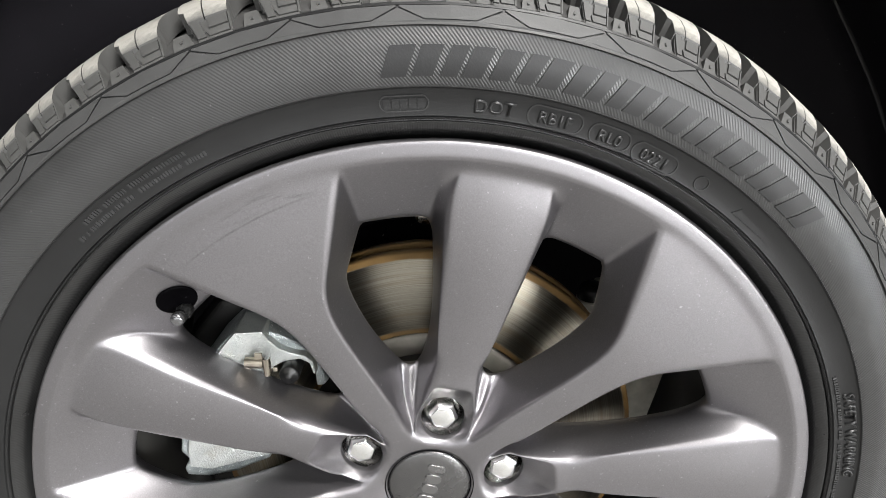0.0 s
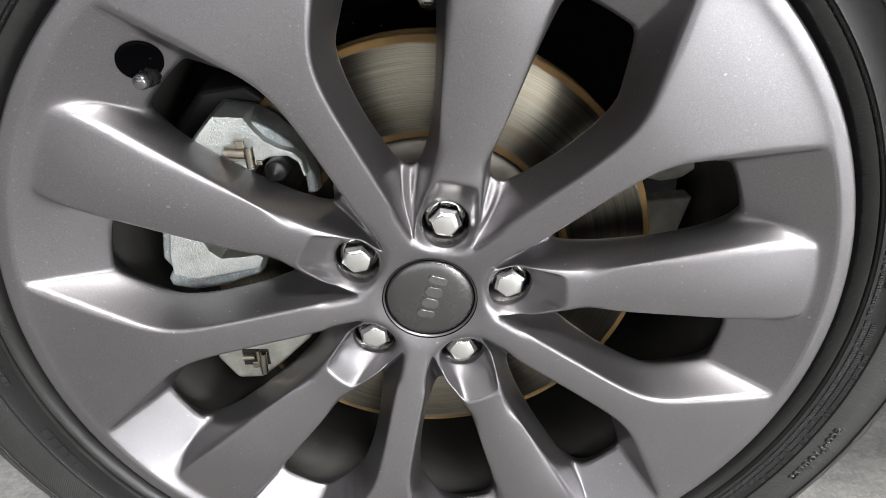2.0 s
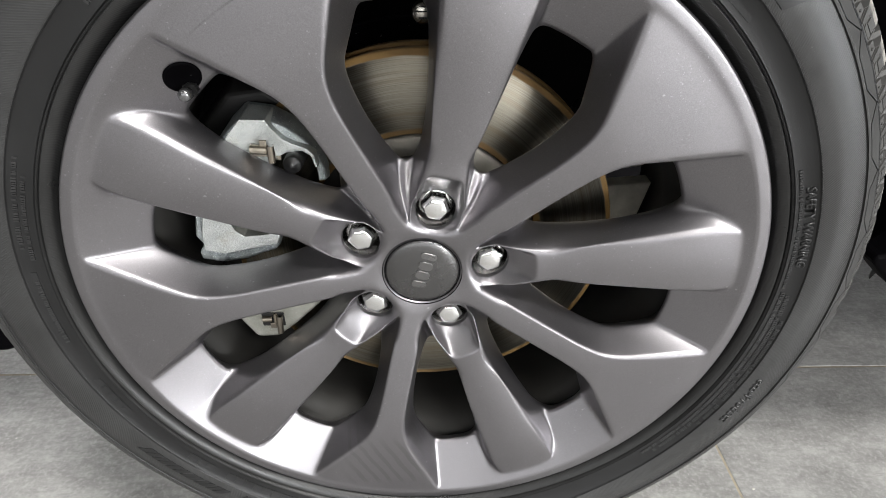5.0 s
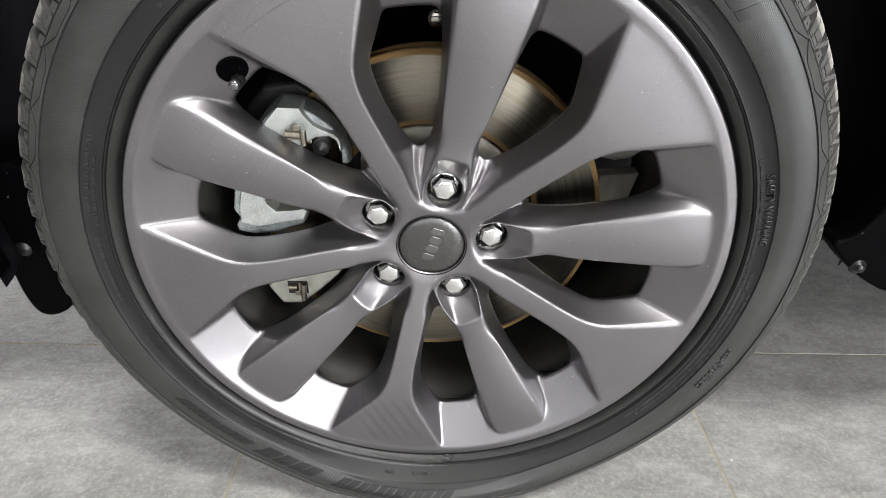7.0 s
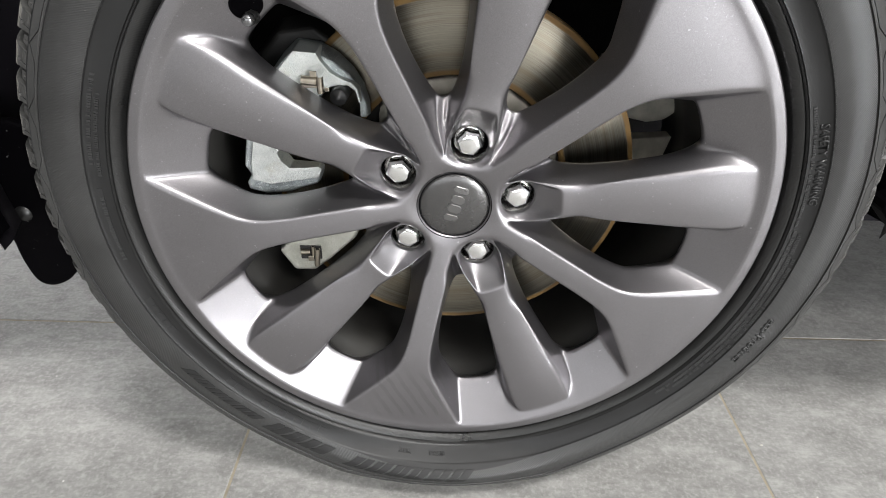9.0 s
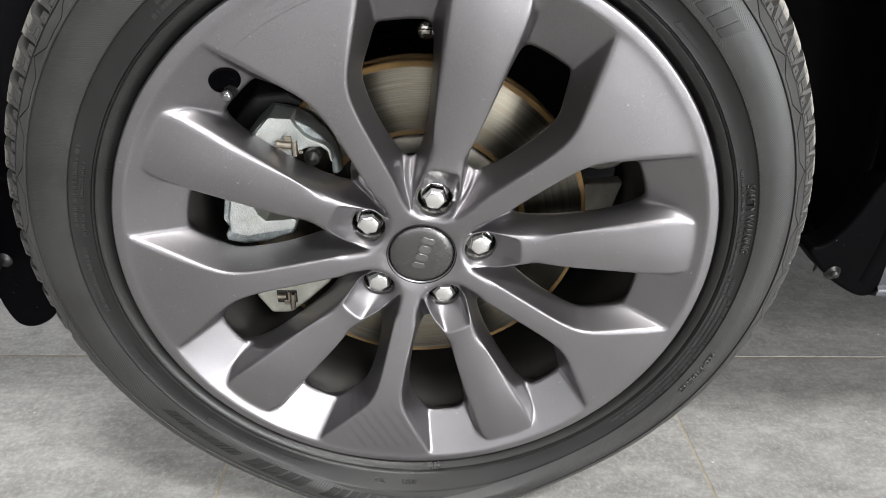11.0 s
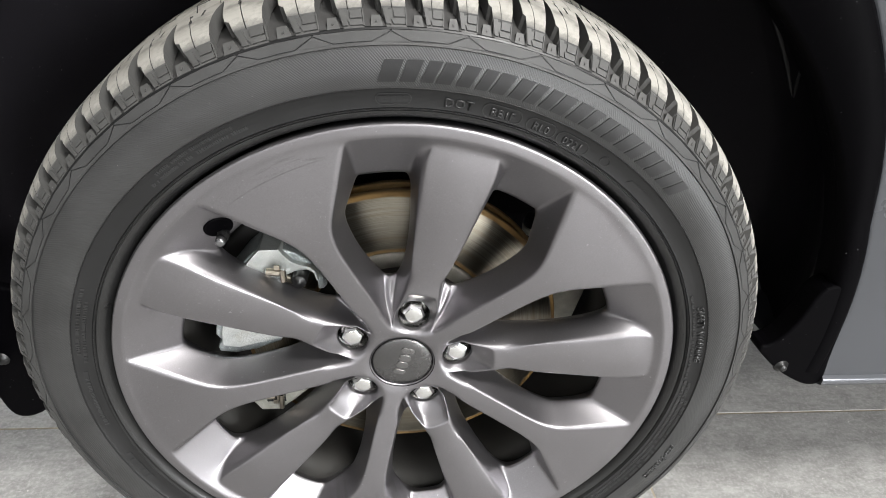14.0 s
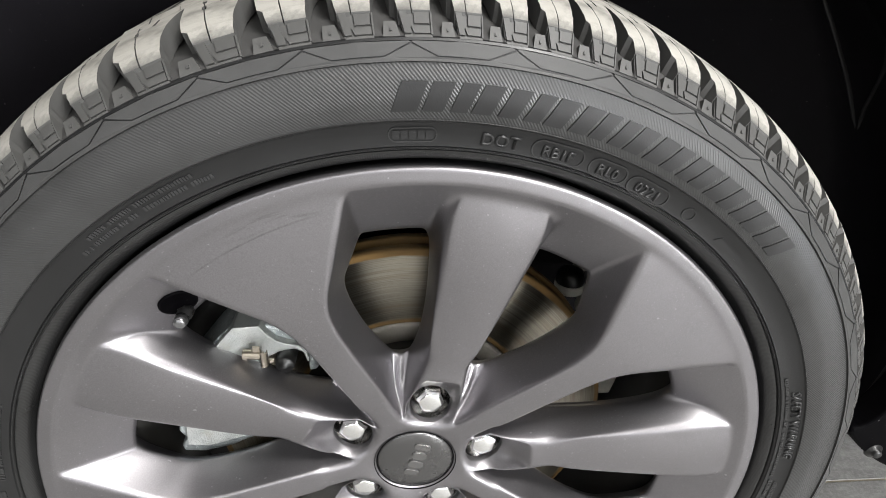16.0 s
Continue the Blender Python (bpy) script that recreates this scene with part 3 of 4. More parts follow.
# ---- the tyre ----
def bulge(c):
    d = R_TYRE - HUB / c
    return 0.37 * (d + math.sqrt(d * d + 0.035 ** 2))


def squash(v):
    """The tyre's foot flattens on the floor and its wall bulges there."""
    r = math.hypot(v.x, v.z)
    if r < 0.265 or v.z > -0.1:
        return v
    c = -v.z / r
    d = R_TYRE - (HUB - 0.0005) / c
    d = 0.5 * (d + math.sqrt(d * d + 0.003 ** 2))
    lim = R_TYRE - d
    r2 = 0.265 + (r - 0.265) * (lim - 0.265) / (R_TYRE - 0.265)
    wall = min(1.0, max(0.0, (r - 0.268) / 0.03))
    y = v.y + (-1.0 if v.y < 0.07 else 0.6) * bulge(c) * wall * min(1.0, abs(v.y - 0.07) / 0.06)
    return Vector((v.x * r2 / r, y, v.z * r2 / r))


def side_y(r):
    """Depth of the outer sidewall at this radius."""
    return float(np.interp(r, (0.2615, 0.2640, 0.2700, 0.2780, 0.2830, 0.2870, 0.2960, 0.3050, 0.3130, 0.3180, 0.3230, 0.3270, 0.3310),
                           (-0.0330, -0.0384, -0.0400, -0.0412, -0.0430, -0.0452, -0.0469, -0.0465, -0.0446, -0.0428, -0.0404, -0.0372, -0.0330)))


def tyre_profile():
    pts = [(0.2510, 0.006), (0.2590, -0.024), (0.2604, -0.0285), (0.2612, -0.0300), (0.2618, -0.0322), (0.2628, -0.0344), (0.2648, -0.0366), (0.2670, -0.0383), (0.2682, -0.0387),
           (0.2685, -0.0376), (0.2691, -0.0376), (0.2694, -0.0394), (0.2701, -0.0402), (0.2706, -0.0394), (0.2712, -0.0403)]
    for r in np.linspace(0.2720, 0.2848, 6):
        pts.append((float(r), side_y(r)))
    # a thin ridge where the ribbed band begins
    pts += [(0.2852, side_y(0.2852) - 0.0001), (0.2855, side_y(0.2855) - 0.0008), (0.2859, side_y(0.2859) - 0.0008), (0.2863, side_y(0.2863))]
    for r in np.linspace(0.2880, 0.3134, 10):
        pts.append((float(r), side_y(r)))
    pts += [(0.3139, side_y(0.3139) - 0.0006)]
    for r in np.linspace(0.3151, 0.3223, 4):
        pts.append((float(r), side_y(r) - 0.0006))
    pts += [(0.3229, side_y(0.3229) - 0.0012), (0.3240, side_y(0.3240) - 0.0012), (0.3244, side_y(0.3244) + 0.0006)]
    # floor of the shoulder slots, then the crown with its grooves
    pts += [(0.3260, -0.0352), (0.3284, -0.0305), (0.3310, -0.0225), (0.3345, -0.0060), (0.3385, 0.0185)]
    pts += [(0.3415, 0.050), (0.3445, 0.070), (0.3445, 0.090), (0.3440, 0.099), (0.3438, 0.100), (0.3535, 0.1005), (0.3520, 0.130),
            (0.3400, 0.131), (0.3395, 0.139), (0.3465, 0.140), (0.3440, 0.168), (0.3340, 0.178), (0.3200, 0.187), (0.2900, 0.192), (0.2700, 0.188), (0.2600, 0.176)]
    return pts


tyre = part("tyre", lathe(tyre_profile(), 360, squash), [RUBBER], wheel, "black radial tyre with fine-ribbed sidewall")
# smooth bead, plain wall and crown are darker or dustier rubber than the ribbed band
tyre.data.materials.append(BEAD)
tyre.data.materials.append(CARCASS)
prof = tyre_profile()
idx = []
for p in tyre.data.polygons:
    c = p.center
    r = math.hypot(c.x, c.z)
    idx.append(1 if r < 0.2698 and c.y < 0.05 else (2 if r > 0.3246 and c.z > -0.31 or (r > 0.3255 and c.y > -0.02) else 0))
tyre.data.polygons.foreach_set("material_index", idx)
sharp(tyre, 40)


def curved_block(prof2, a0, a1, na, skew=0.0, lean=0.0):
    """A closed rubber block: an (r, y) outline swept through a small angle."""
    bm = bmesh.new()
    rings = []
    for i in range(na + 1):
        a, f = a0 + (a1 - a0) * i / na, 1 - i / na
        rings.append([bm.verts.new(pol(r, a + skew * (y + 0.02) + f * lean * (y + 0.024), y)) for r, y in prof2])
    m = len(prof2)
    for p, q in zip(rings, rings[1:]):
        for j in range(m):
            bm.faces.new((p[j], q[j], q[(j + 1) % m], p[(j + 1) % m]))
    bm.faces.new(rings[0])
    bm.faces.new(rings[-1][::-1])
    return bm


def add_bm(dst, src):
    me = bpy.data.meshes.new("tmp")
    src.to_mesh(me)
    src.free()
    dst.from_mesh(me)
    bpy.data.meshes.remove(me)


# the tread's pitch changes round the tyre, to spread its noise: angles of the low tabs between the lugs
TABS = [126.95, 122.0, 116.7, 110.4, 104.0, 98.3, 93.34, 88.6, 84.55, 80.65, 76.6, 72.5, 68.0, 63.4, 58.9, 54.0, 48.9, 43.9]
FURTHER = 59
TABS += [TABS[-1] - (TABS[-1] - TABS[0] + 360) * (k + 1) / FURTHER for k in range(FURTHER)]
STEP = 4.69


def crown_r(y):
    """Radius of the lugs' tops across the rounded shoulder."""
    return float(np.interp(y, (-0.0318, -0.0290, -0.0250, -0.0180, -0.0080, 0.006, 0.0185), (0.3343, 0.3370, 0.3398, 0.3432, 0.3464, 0.3490, 0.3504)))


def slab(rows, top, low, cols=3):
    """A rubber slab: rows are (place, low side, high side); top and low give its two faces."""
    bm = bmesh.new()
    sheets = []
    for face in (top, low):
        sheets.append([[bm.verts.new(face(g0 + (g1 - g0) * c / cols, p)) for c in range(cols + 1)] for p, g0, g1 in rows])
    for sheet in sheets:
        for p, q in zip(sheet, sheet[1:]):
            for c in range(cols):
                bm.faces.new((p[c], p[c + 1], q[c + 1], q[c]))
    edge = [[sh[0][c] for c in range(cols)] + [r[cols] for r in sh[:-1]] + [sh[-1][c] for c in range(cols, 0, -1)] + [r[0] for r in sh[:0:-1]] for sh in sheets]
    for i in range(len(edge[0])):
        j = (i + 1) % len(edge[0])
        bm.faces.new((edge[0][i], edge[0][j], edge[1][j], edge[1][i]))
    return bm


def shoulder_mesh():
    """One shoulder lug: two crown pieces parted by a sipe, a framed flank below, and the low tab beside it."""
    bm = bmesh.new()
    ys = (0.0185, 0.012, 0.003, -0.006, -0.0125, -0.0185, -0.0225, -0.0245, -0.0275, -0.0312)
    high = (0.655, 0.622, 0.585, 0.556, 0.540, 0.512, 0.490, 0.405, 0.385, 0.350)
    low = (-0.325, -0.300, -0.262, -0.232, -0.218, -0.204, -0.200, -0.206, -0.198, -0.204)
    side = lambda y, v: float(np.interp(-y, [-q for q in ys], v))
    sipe = lambda y: float(np.interp(y, (-0.0312, 0.0185), (0.115, 0.35)))
    # the sipe widens to two slots towards the crown, and a short slot stands beside it
    wide = lambda y: 0.032 if 0.0089 < y or -0.0051 < y < 0.0021 else 0.009
    cuts = sorted(set(ys) | {0.0091, 0.0088, 0.0022, 0.0020, -0.0050, -0.0053}, reverse=True)
    slot = [y for y in cuts if y > 0.0029]
    mid = lambda y: 0.46 * side(y, low) + 0.54 * sipe(y)
    up = lambda g, y: pol(crown_r(y), g * STEP, y)
    down = lambda g, y: pol(crown_r(y) - 0.011, g * STEP, y)
    add_bm(bm, slab([(y, side(y, low), sipe(y) - wide(y)) for y in cuts if y < 0.0031], up, down))
    add_bm(bm, slab([(y, side(y, low), mid(y) - 0.027) for y in slot], up, down))
    add_bm(bm, slab([(y, mid(y) + 0.027, sipe(y) - wide(y)) for y in slot], up, down))
    add_bm(bm, slab([(y, sipe(y) + wide(y), side(y, high)) for y in cuts], up, down))

    def flank(h):
        return lambda g, w: pol(0.3345 - 0.0105 * w + 0.65 * h, g * STEP, -0.0312 - 0.0090 * w - 0.76 * h)

    def plate(rows, h=0.0, base=-0.0012):
        add_bm(bm, slab(rows, flank(h), flank(base), 2))

    plate([(-0.02, -0.200, 0.350), (0.5, -0.220, 0.298), (1.0, -0.240, 0.245)], -0.0010, -0.0070)
    plate([(0.06, -0.185, 0.080), (0.48, -0.190, 0.070)])
    plate([(0.57, -0.200, 0.130), (0.84, -0.205, 0.075)])
    plate([(0.0, 0.205, 0.335), (0.50, 0.160, 0.280), (0.84, 0.125, 0.240)])
    plate([(0.92, -0.235, 0.240), (1.04, -0.245, 0.232)], 0.0002)
    plate([(0.05, -0.226, -0.200), (0.90, -0.250, -0.222)], 0.0002)
    # the tab, with a small moulded pip
    plate([(0.36, 0.395, 0.600), (1.0, 0.310, 0.622)], -0.0006, -0.0075)
    plate([(0.62, 0.465, 0.500), (0.74, 0.465, 0.500)], 0.0002, -0.0012)
    return bm


def second_mesh():
    bm = bmesh.new()
    row = [(0.3375, 0.0196), (0.3500, 0.0199), (0.3520, 0.034), (0.3535, 0.0465), (0.3375, 0.0468)]
    add_bm(bm, curved_block(row, -0.492 * STEP, -0.014 * STEP, 1, 30))
    add_bm(bm, curved_block(row, 0.012 * STEP, 0.485 * STEP, 1, 30))
    return bm


def centre_mesh():
    bm = bmesh.new()
    row = [(0.3395, 0.0515), (0.3538, 0.0518), (0.3556, 0.0720), (0.3556, 0.0955), (0.3395, 0.0960)]
    add_bm(bm, curved_block(row, -0.46 * STEP, -0.16 * STEP, 1, -24))
    add_bm(bm, curved_block(row, -0.12 * STEP, 0.18 * STEP, 1, -24))
    add_bm(bm, curved_block(row, 0.21 * STEP, 0.47 * STEP, 1, -24))
    return bm


def lug_row(name, bm, material, label, top=R_TYRE):
    first = part(name, bm, material, tyre, label, smooth=False)
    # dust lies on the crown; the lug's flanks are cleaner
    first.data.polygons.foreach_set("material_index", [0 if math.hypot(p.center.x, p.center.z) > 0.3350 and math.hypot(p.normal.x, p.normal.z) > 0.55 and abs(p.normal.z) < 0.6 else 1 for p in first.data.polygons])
    for k, (hi_a, lo_a) in enumerate(zip(TABS, TABS[1:])):
        ob = first if k == 0 else new(name, first.data)
        ob.parent = tyre
        if k:
            tagged(ob, label)
        a, pitch = (hi_a + lo_a) / 2, (hi_a - lo_a) / STEP
        c = -math.sin(radians(a))
        drop = 0.0
        if c > 0.5:
            d = top - HUB / c
            drop = 0.5 * (d + math.sqrt(d * d + 0.003 ** 2))
        v = pol(-drop * 1.02, a, -0.9 * bulge(c) if c > 0.5 else 0.0)
        ob.matrix_basis = Matrix.Translation(v) @ Matrix.Rotation(-radians(a), 4, "Y") @ Matrix.Diagonal((1, 1, pitch, 1))


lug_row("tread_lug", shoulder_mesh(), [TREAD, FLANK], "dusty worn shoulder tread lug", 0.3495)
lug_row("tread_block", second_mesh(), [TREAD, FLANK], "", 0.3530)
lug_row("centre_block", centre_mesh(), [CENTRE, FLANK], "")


def zigzag():
    """Raised facets that run round the wall below the lugs, parted by a zigzag groove."""
    bm = bmesh.new()
    n = 40
    w = 360 / n
    upper = [(0.02, 0.3227), (0.01, 0.3222), (0.256, 0.3166), (0.5, 0.3166), (0.744, 0.3166), (0.99, 0.3222), (0.98, 0.3227), (0.5, 0.3228)]
    lower = [(-0.25, 0.3141), (-0.25, 0.3161), (0.0, 0.3216), (0.25, 0.3161), (0.5, 0.3161), (0.75, 0.3161), (0.75, 0.3141), (0.5, 0.3141), (0.25, 0.3141), (0.0, 0.3141)]
    for k in range(n):
        a = k * w + 1.65
        for outline in (upper, lower):
            top, low = [], []
            for f, r in outline:
                top.append(bm.verts.new(squash(pol(r, a - f * w, side_y(r) - 0.0015))))
                low.append(bm.verts.new(squash(pol(r, a - f * w, side_y(r)))))
            bm.faces.new(top)
            for i in range(len(top)):
                j = (i + 1) % len(top)
                bm.faces.new((top[i], top[j], low[j], low[i]))
    return bm


part("shoulder_trim", zigzag(), FACET, tyre, "raised zigzag facets below the tread", smooth=False)


# ---- writing on the tyre ----
def on_wall(r, deg, lift):
    return squash(pol(r, deg, side_y(r) - lift))


def wall_plate(name, outline, lift=0.0009, material=None, n=6, parent=None):
    """A thin raised four-cornered shape on the sidewall; corners in (radius, degrees)."""
    bm = bmesh.new()
    c = outline
    grid = []
    for i in range(n + 1):
        f = i / n
        row = []
        for k in range(4):
            g = k / 3
            lo = (c[0][0] + (c[1][0] - c[0][0]) * f, c[0][1] + (c[1][1] - c[0][1]) * f)
            hi = (c[3][0] + (c[2][0] - c[3][0]) * f, c[3][1] + (c[2][1] - c[3][1]) * f)
            row.append(bm.verts.new(on_wall(lo[0] + (hi[0] - lo[0]) * g, lo[1] + (hi[1] - lo[1]) * g, lift)))
        grid.append(row)
    for p, q in zip(grid, grid[1:]):
        for k in range(3):
            bm.faces.new((p[k], p[k + 1], q[k + 1], q[k]))
    rimv = [r[0] for r in grid] + grid[-1][1:3] + [r[3] for r in grid[::-1]] + grid[0][2:0:-1]
    low = []
    for v in rimv:
        low.append(bm.verts.new(v.co + Vector((0, lift + 0.001, 0))))
    for i in range(len(rimv)):
        j = (i + 1) % len(rimv)
        bm.faces.new((rimv[i], rimv[j], low[j], low[i]))
    return sharp(part(name, bm, material or LETTER, parent or tyre), 40)


def bar_word(name, widths, r0, r1, a_start, a_end, slant=0.0, lift=0.0009, slit=False, mat=None):
    """A word that is given as plain slanted blocks, one to a letter."""
    total = sum(widths)
    a = a_start
    for k, w in enumerate(widths):
        d = (a_end - a_start) * w / total
        g = 0.16 * (a_end - a_start) / len(widths)
        i0, i1 = a + g / 2, a + d - g / 2
        mix = lambda f, g: (r0 + (r1 - r0) * g, i0 + (i1 - i0) * f + slant * g)
        if not slit or w < 0.7:
            pieces = [(0, 1, 0, 1)]
        else:
            # two plain bars with a thin slit between
            m = 0.46 if k % 2 else 0.54
            pieces = [(0, m - 0.05, 0, 1), (m + 0.05, 1, 0, 1)]
        for f0, f1, g0, g1 in pieces:
            wall_plate(name, [mix(f0, g0), mix(f1, g0), mix(f1, g1), mix(f0, g1)], lift, mat)
        a += d


def words(text, r, size, a_mid, flip=False, lift=0.0010, name="raised_word"):
    """Raised writing along the wall, tops outward, or inward where it is flipped."""
    cu = bpy.data.curves.new("txt", "FONT")
    cu.body, cu.size, cu.align_x = text, size, "CENTER"
    cu.resolution_u = 2
    cu.offset = 0.018 * size
    tmp = bpy.data.objects.new("txt", cu)
    scene.collection.objects.link(tmp)
    dg = bpy.context.evaluated_depsgraph_get()
    me = tmp.evaluated_get(dg).to_mesh()
    bm = bmesh.new()
    bm.from_mesh(me)
    tmp.evaluated_get(dg).to_mesh_clear()
    bpy.data.objects.remove(tmp)
    bpy.data.curves.remove(cu)
    bmesh.ops.triangulate(bm, faces=bm.faces)
    edges = [e for e in bm.edges if len(e.link_faces) == 1]
    ext = bmesh.ops.extrude_edge_only(bm, edges=edges)
    low = {v for v in ext["geom"] if isinstance(v, bmesh.types.BMVert)}
    for v in bm.verts:
        x, y = v.co.x, v.co.y
        rr, aa = (r + y, a_mid - math.degrees(x / r)) if not flip else (r - y, a_mid + math.degrees(x / r))
        v.co = on_wall(rr, aa, -0.0008 if v in low else lift)
    return part(name, bm, WORD, tyre, smooth=False)


# maker's name, as plain slanted shapes
bar_word("maker_mark", (1.2, 1.0, 0.55, 1.0, 0.95, 0.92, 0.95, 0.88, 0.95, 1.0, 0.95), 0.2906, 0.3054, 94.0, 45.4, slant=-1.1, lift=0.0008, slit=True)
bar_word("model_mark", (1, 1, 0.9, 0.85, 0.9, 1), 0.2900, 0.3035, 276.5, 251.0, slant=-2.4, lift=0.0006, slit=True)
bar_word("model_mark", (1.1, 0.7, 0.8), 0.2895, 0.3030, 247.0, 233.5, slant=-2.4, lift=0.0006, slit=True)
bar_word("model_mark", (1, 0.8, 0.9, 1, 0.9, 1), 0.2920, 0.3000, 231.0, 213.5, slant=-1.8, lift=0.0006, slit=True)
bar_word("size_mark", (1,) * 8, 0.2760, 0.2822, 243.5, 228.0, lift=0.0006)
bar_word("size_mark", (1,) * 3, 0.2760, 0.2822, 225.5, 219.5, lift=0.0006)
bar_word("size_mark", (1,) * 5, 0.2765, 0.2815, 205.5, 196.5, lift=0.0005)
bar_word("size_mark", (1, 0.8, 1.2, 1, 0.7, 1), 0.2775, 0.2810, 188.0, 174.0, lift=0.0005)
words("DOT", 0.2738, 0.0095, 82.2)
words("RB1F", 0.2736, 0.0085, 75.6)
words("RL0", 0.2730, 0.0085, 69.3)
words("0221", 0.2724, 0.0085, 63.6)
bar_word("mould_mark", (1,) * 5, 0.2752, 0.2800, 93.8, 89.4, lift=0.0006)


def fine_print(r0, height, a0, a1, seed, lift=0.0007):
    """A line of small writing too fine to read, as plain raised bars."""
    rng = random.Random(seed)
    bm = bmesh.new()
    a = a0
    while a > a1:
        w = math.degrees(rng.uniform(0.0008, 0.0017) / r0)
        if rng.random() > 0.16:
            h = height * rng.uniform(0.75, 1.0)
            c = [(r0, a), (r0, a - w), (r0 + h, a - w), (r0 + h, a)]
            top = [bm.verts.new(on_wall(r, d, lift)) for r, d in c]
            low = [bm.verts.new(on_wall(r, d, -0.0006)) for r, d in c]
            bm.faces.new(top)
            for i in range(4):
                j = (i + 1) % 4
                bm.faces.new((top[i], top[j], low[j], low[i]))
        a -= w + math.degrees(0.0006 / r0)
    return part("fine_print", bm, WORD, tyre, smooth=False)


def oval(r_mid, a_mid, half_len, half_h, lift=0.0006):
    """A raised long ring round a short mark."""
    bm = bmesh.new()
    rows = []
    for f in (1.0, 0.86):
        ring = []
        for i in range(40):
            t = 2 * math.pi * i / 40
            cx, cy = math.cos(t), math.sin(t)
            x = (half_len - half_h) * (1 if cx > 0 else -1) + half_h * f * cx
            y = half_h * f * cy
            ring.append((x, y))
        rows.append([bm.verts.new(on_wall(r_mid + y, a_mid - math.degrees(x / r_mid), lift)) for x, y in ring])
        rows.append([bm.verts.new(on_wall(r_mid + y, a_mid - math.degrees(x / r_mid), -0.0006)) for x, y in ring])
    for a, b in ((0, 2), (0, 1), (2, 3)):
        for i in range(40):
            j = (i + 1) % 40
            bm.faces.new((rows[a][i], rows[a][j], rows[b][j], rows[b][i]))
    return part("oval_mark", bm, WORD, tyre, smooth=False)


oval(0.2770, 75.6, 0.0150, 0.0056)
oval(0.2764, 69.3, 0.0118, 0.0056)
oval(0.2757, 63.6, 0.0140, 0.0056)
oval(0.2776, 91.6, 0.0125, 0.0042)
oval(0.2768, 57.3, 0.0042, 0.0040)
wall_plate("smooth_pad", [(0.2742, 52.0), (0.2790, 51.4), (0.2800, 47.2), (0.2752, 46.6)], 0.0005, RUBBER)
words("SAFETY WARNING", 0.2775, 0.0080, 13.0)
for k, (rr, hh, b0, b1) in enumerate(((0.2735, 0.0024, 23.0, 2.0), (0.2742, 0.0030, 1.0, -42.0), (0.2782, 0.0030, 1.0, -40.0), (0.2755, 0.0028, 131.0, 113.0), (0.2800, 0.0028, 129.0, 115.0), (0.2755, 0.0030, 172.0, 158.0),
                                      (0.2800, 0.0030, 170.0, 155.0), (0.2775, 0.0030, 188.0, 176.0), (0.2820, 0.0028, -4.0, -30.0))):
    fine_print(rr, hh, b0, b1, 20 + k)
words("eco-Product", 0.2935, 0.0108, 338.5)
words("TUBELESS", 0.2795, 0.0040, 268.0, flip=True)
words("RADIAL", 0.2795, 0.0040, 261.0, flip=True)


# ---- cap, nuts, valve ----
cap = part("centre_cap", lathe([(0.0, -0.0072), (0.012, -0.0070), (0.022, -0.0062), (0.0282, -0.0050), (0.0298, -0.0040), (0.0302, -0.0020), (0.0300, 0.008)], 96), CAP, wheel,
           "round satin grey centre cap with raised mark")
# black ring over the rim's edge paints in the shaded gap
part("gap_ring", lathe([(0.0300, -0.0040), (0.0311, -0.0040), (0.0324, -0.0060)], 96), BLACK, cap, "thin black ring for the shaded gap round the cap")


def cap_y(r):
    return float(np.interp(r, (0, 0.012, 0.022, 0.0282), (-0.0072, -0.0070, -0.0062, -0.0050)))


def cap_bar(x0, z0, x1, z1, w):
    """A raised rounded bar on the cap."""
    bm = bmesh.new()
    d = Vector((x1 - x0, z1 - z0))
    d.normalize()
    nrm = Vector((-d.y, d.x))
    ring = []
    for i in range(24):
        t = 2 * math.pi * i / 24
        base = Vector((x1, z1)) if math.cos(t) > 0 else Vector((x0, z0))
        ring.append(base + d * (w / 2 * math.cos(t)) + nrm * (w / 2 * math.sin(t)))
    top = [bm.verts.new((p.x, cap_y(p.length) - 0.0010, p.y)) for p in ring]
    inner = [bm.verts.new((p.x, cap_y(p.length) + 0.0005, p.y)) for p in ring]
    bm.faces.new(top)
    for i in range(24):
        j = (i + 1) % 24
        bm.faces.new((top[i], top[j], inner[j], inner[i]))
    return bevel(part("cap_mark", bm, EMBLEM, cap, "plain raised mark", smooth=False), 0.0002, 1)


# four plain raised marks in a row, turned with the wheel
u = Vector((-0.30, -0.954))   # along the row
v2 = Vector((0.954, -0.30))
for c, l, w in ((-0.0150, 0.0078, 0.0056), (-0.0058, 0.0046, 0.0074), (0.0034, 0.0046, 0.0074), (0.0128, 0.0066, 0.0060)):
    m0 = u * c + Vector((0.001, 0.002))
    p0, p1 = m0 - v2 * l * 0.5, m0 + v2 * l * 0.5
    cap_bar(p0.x, p0.y, p1.x, p1.y, w)


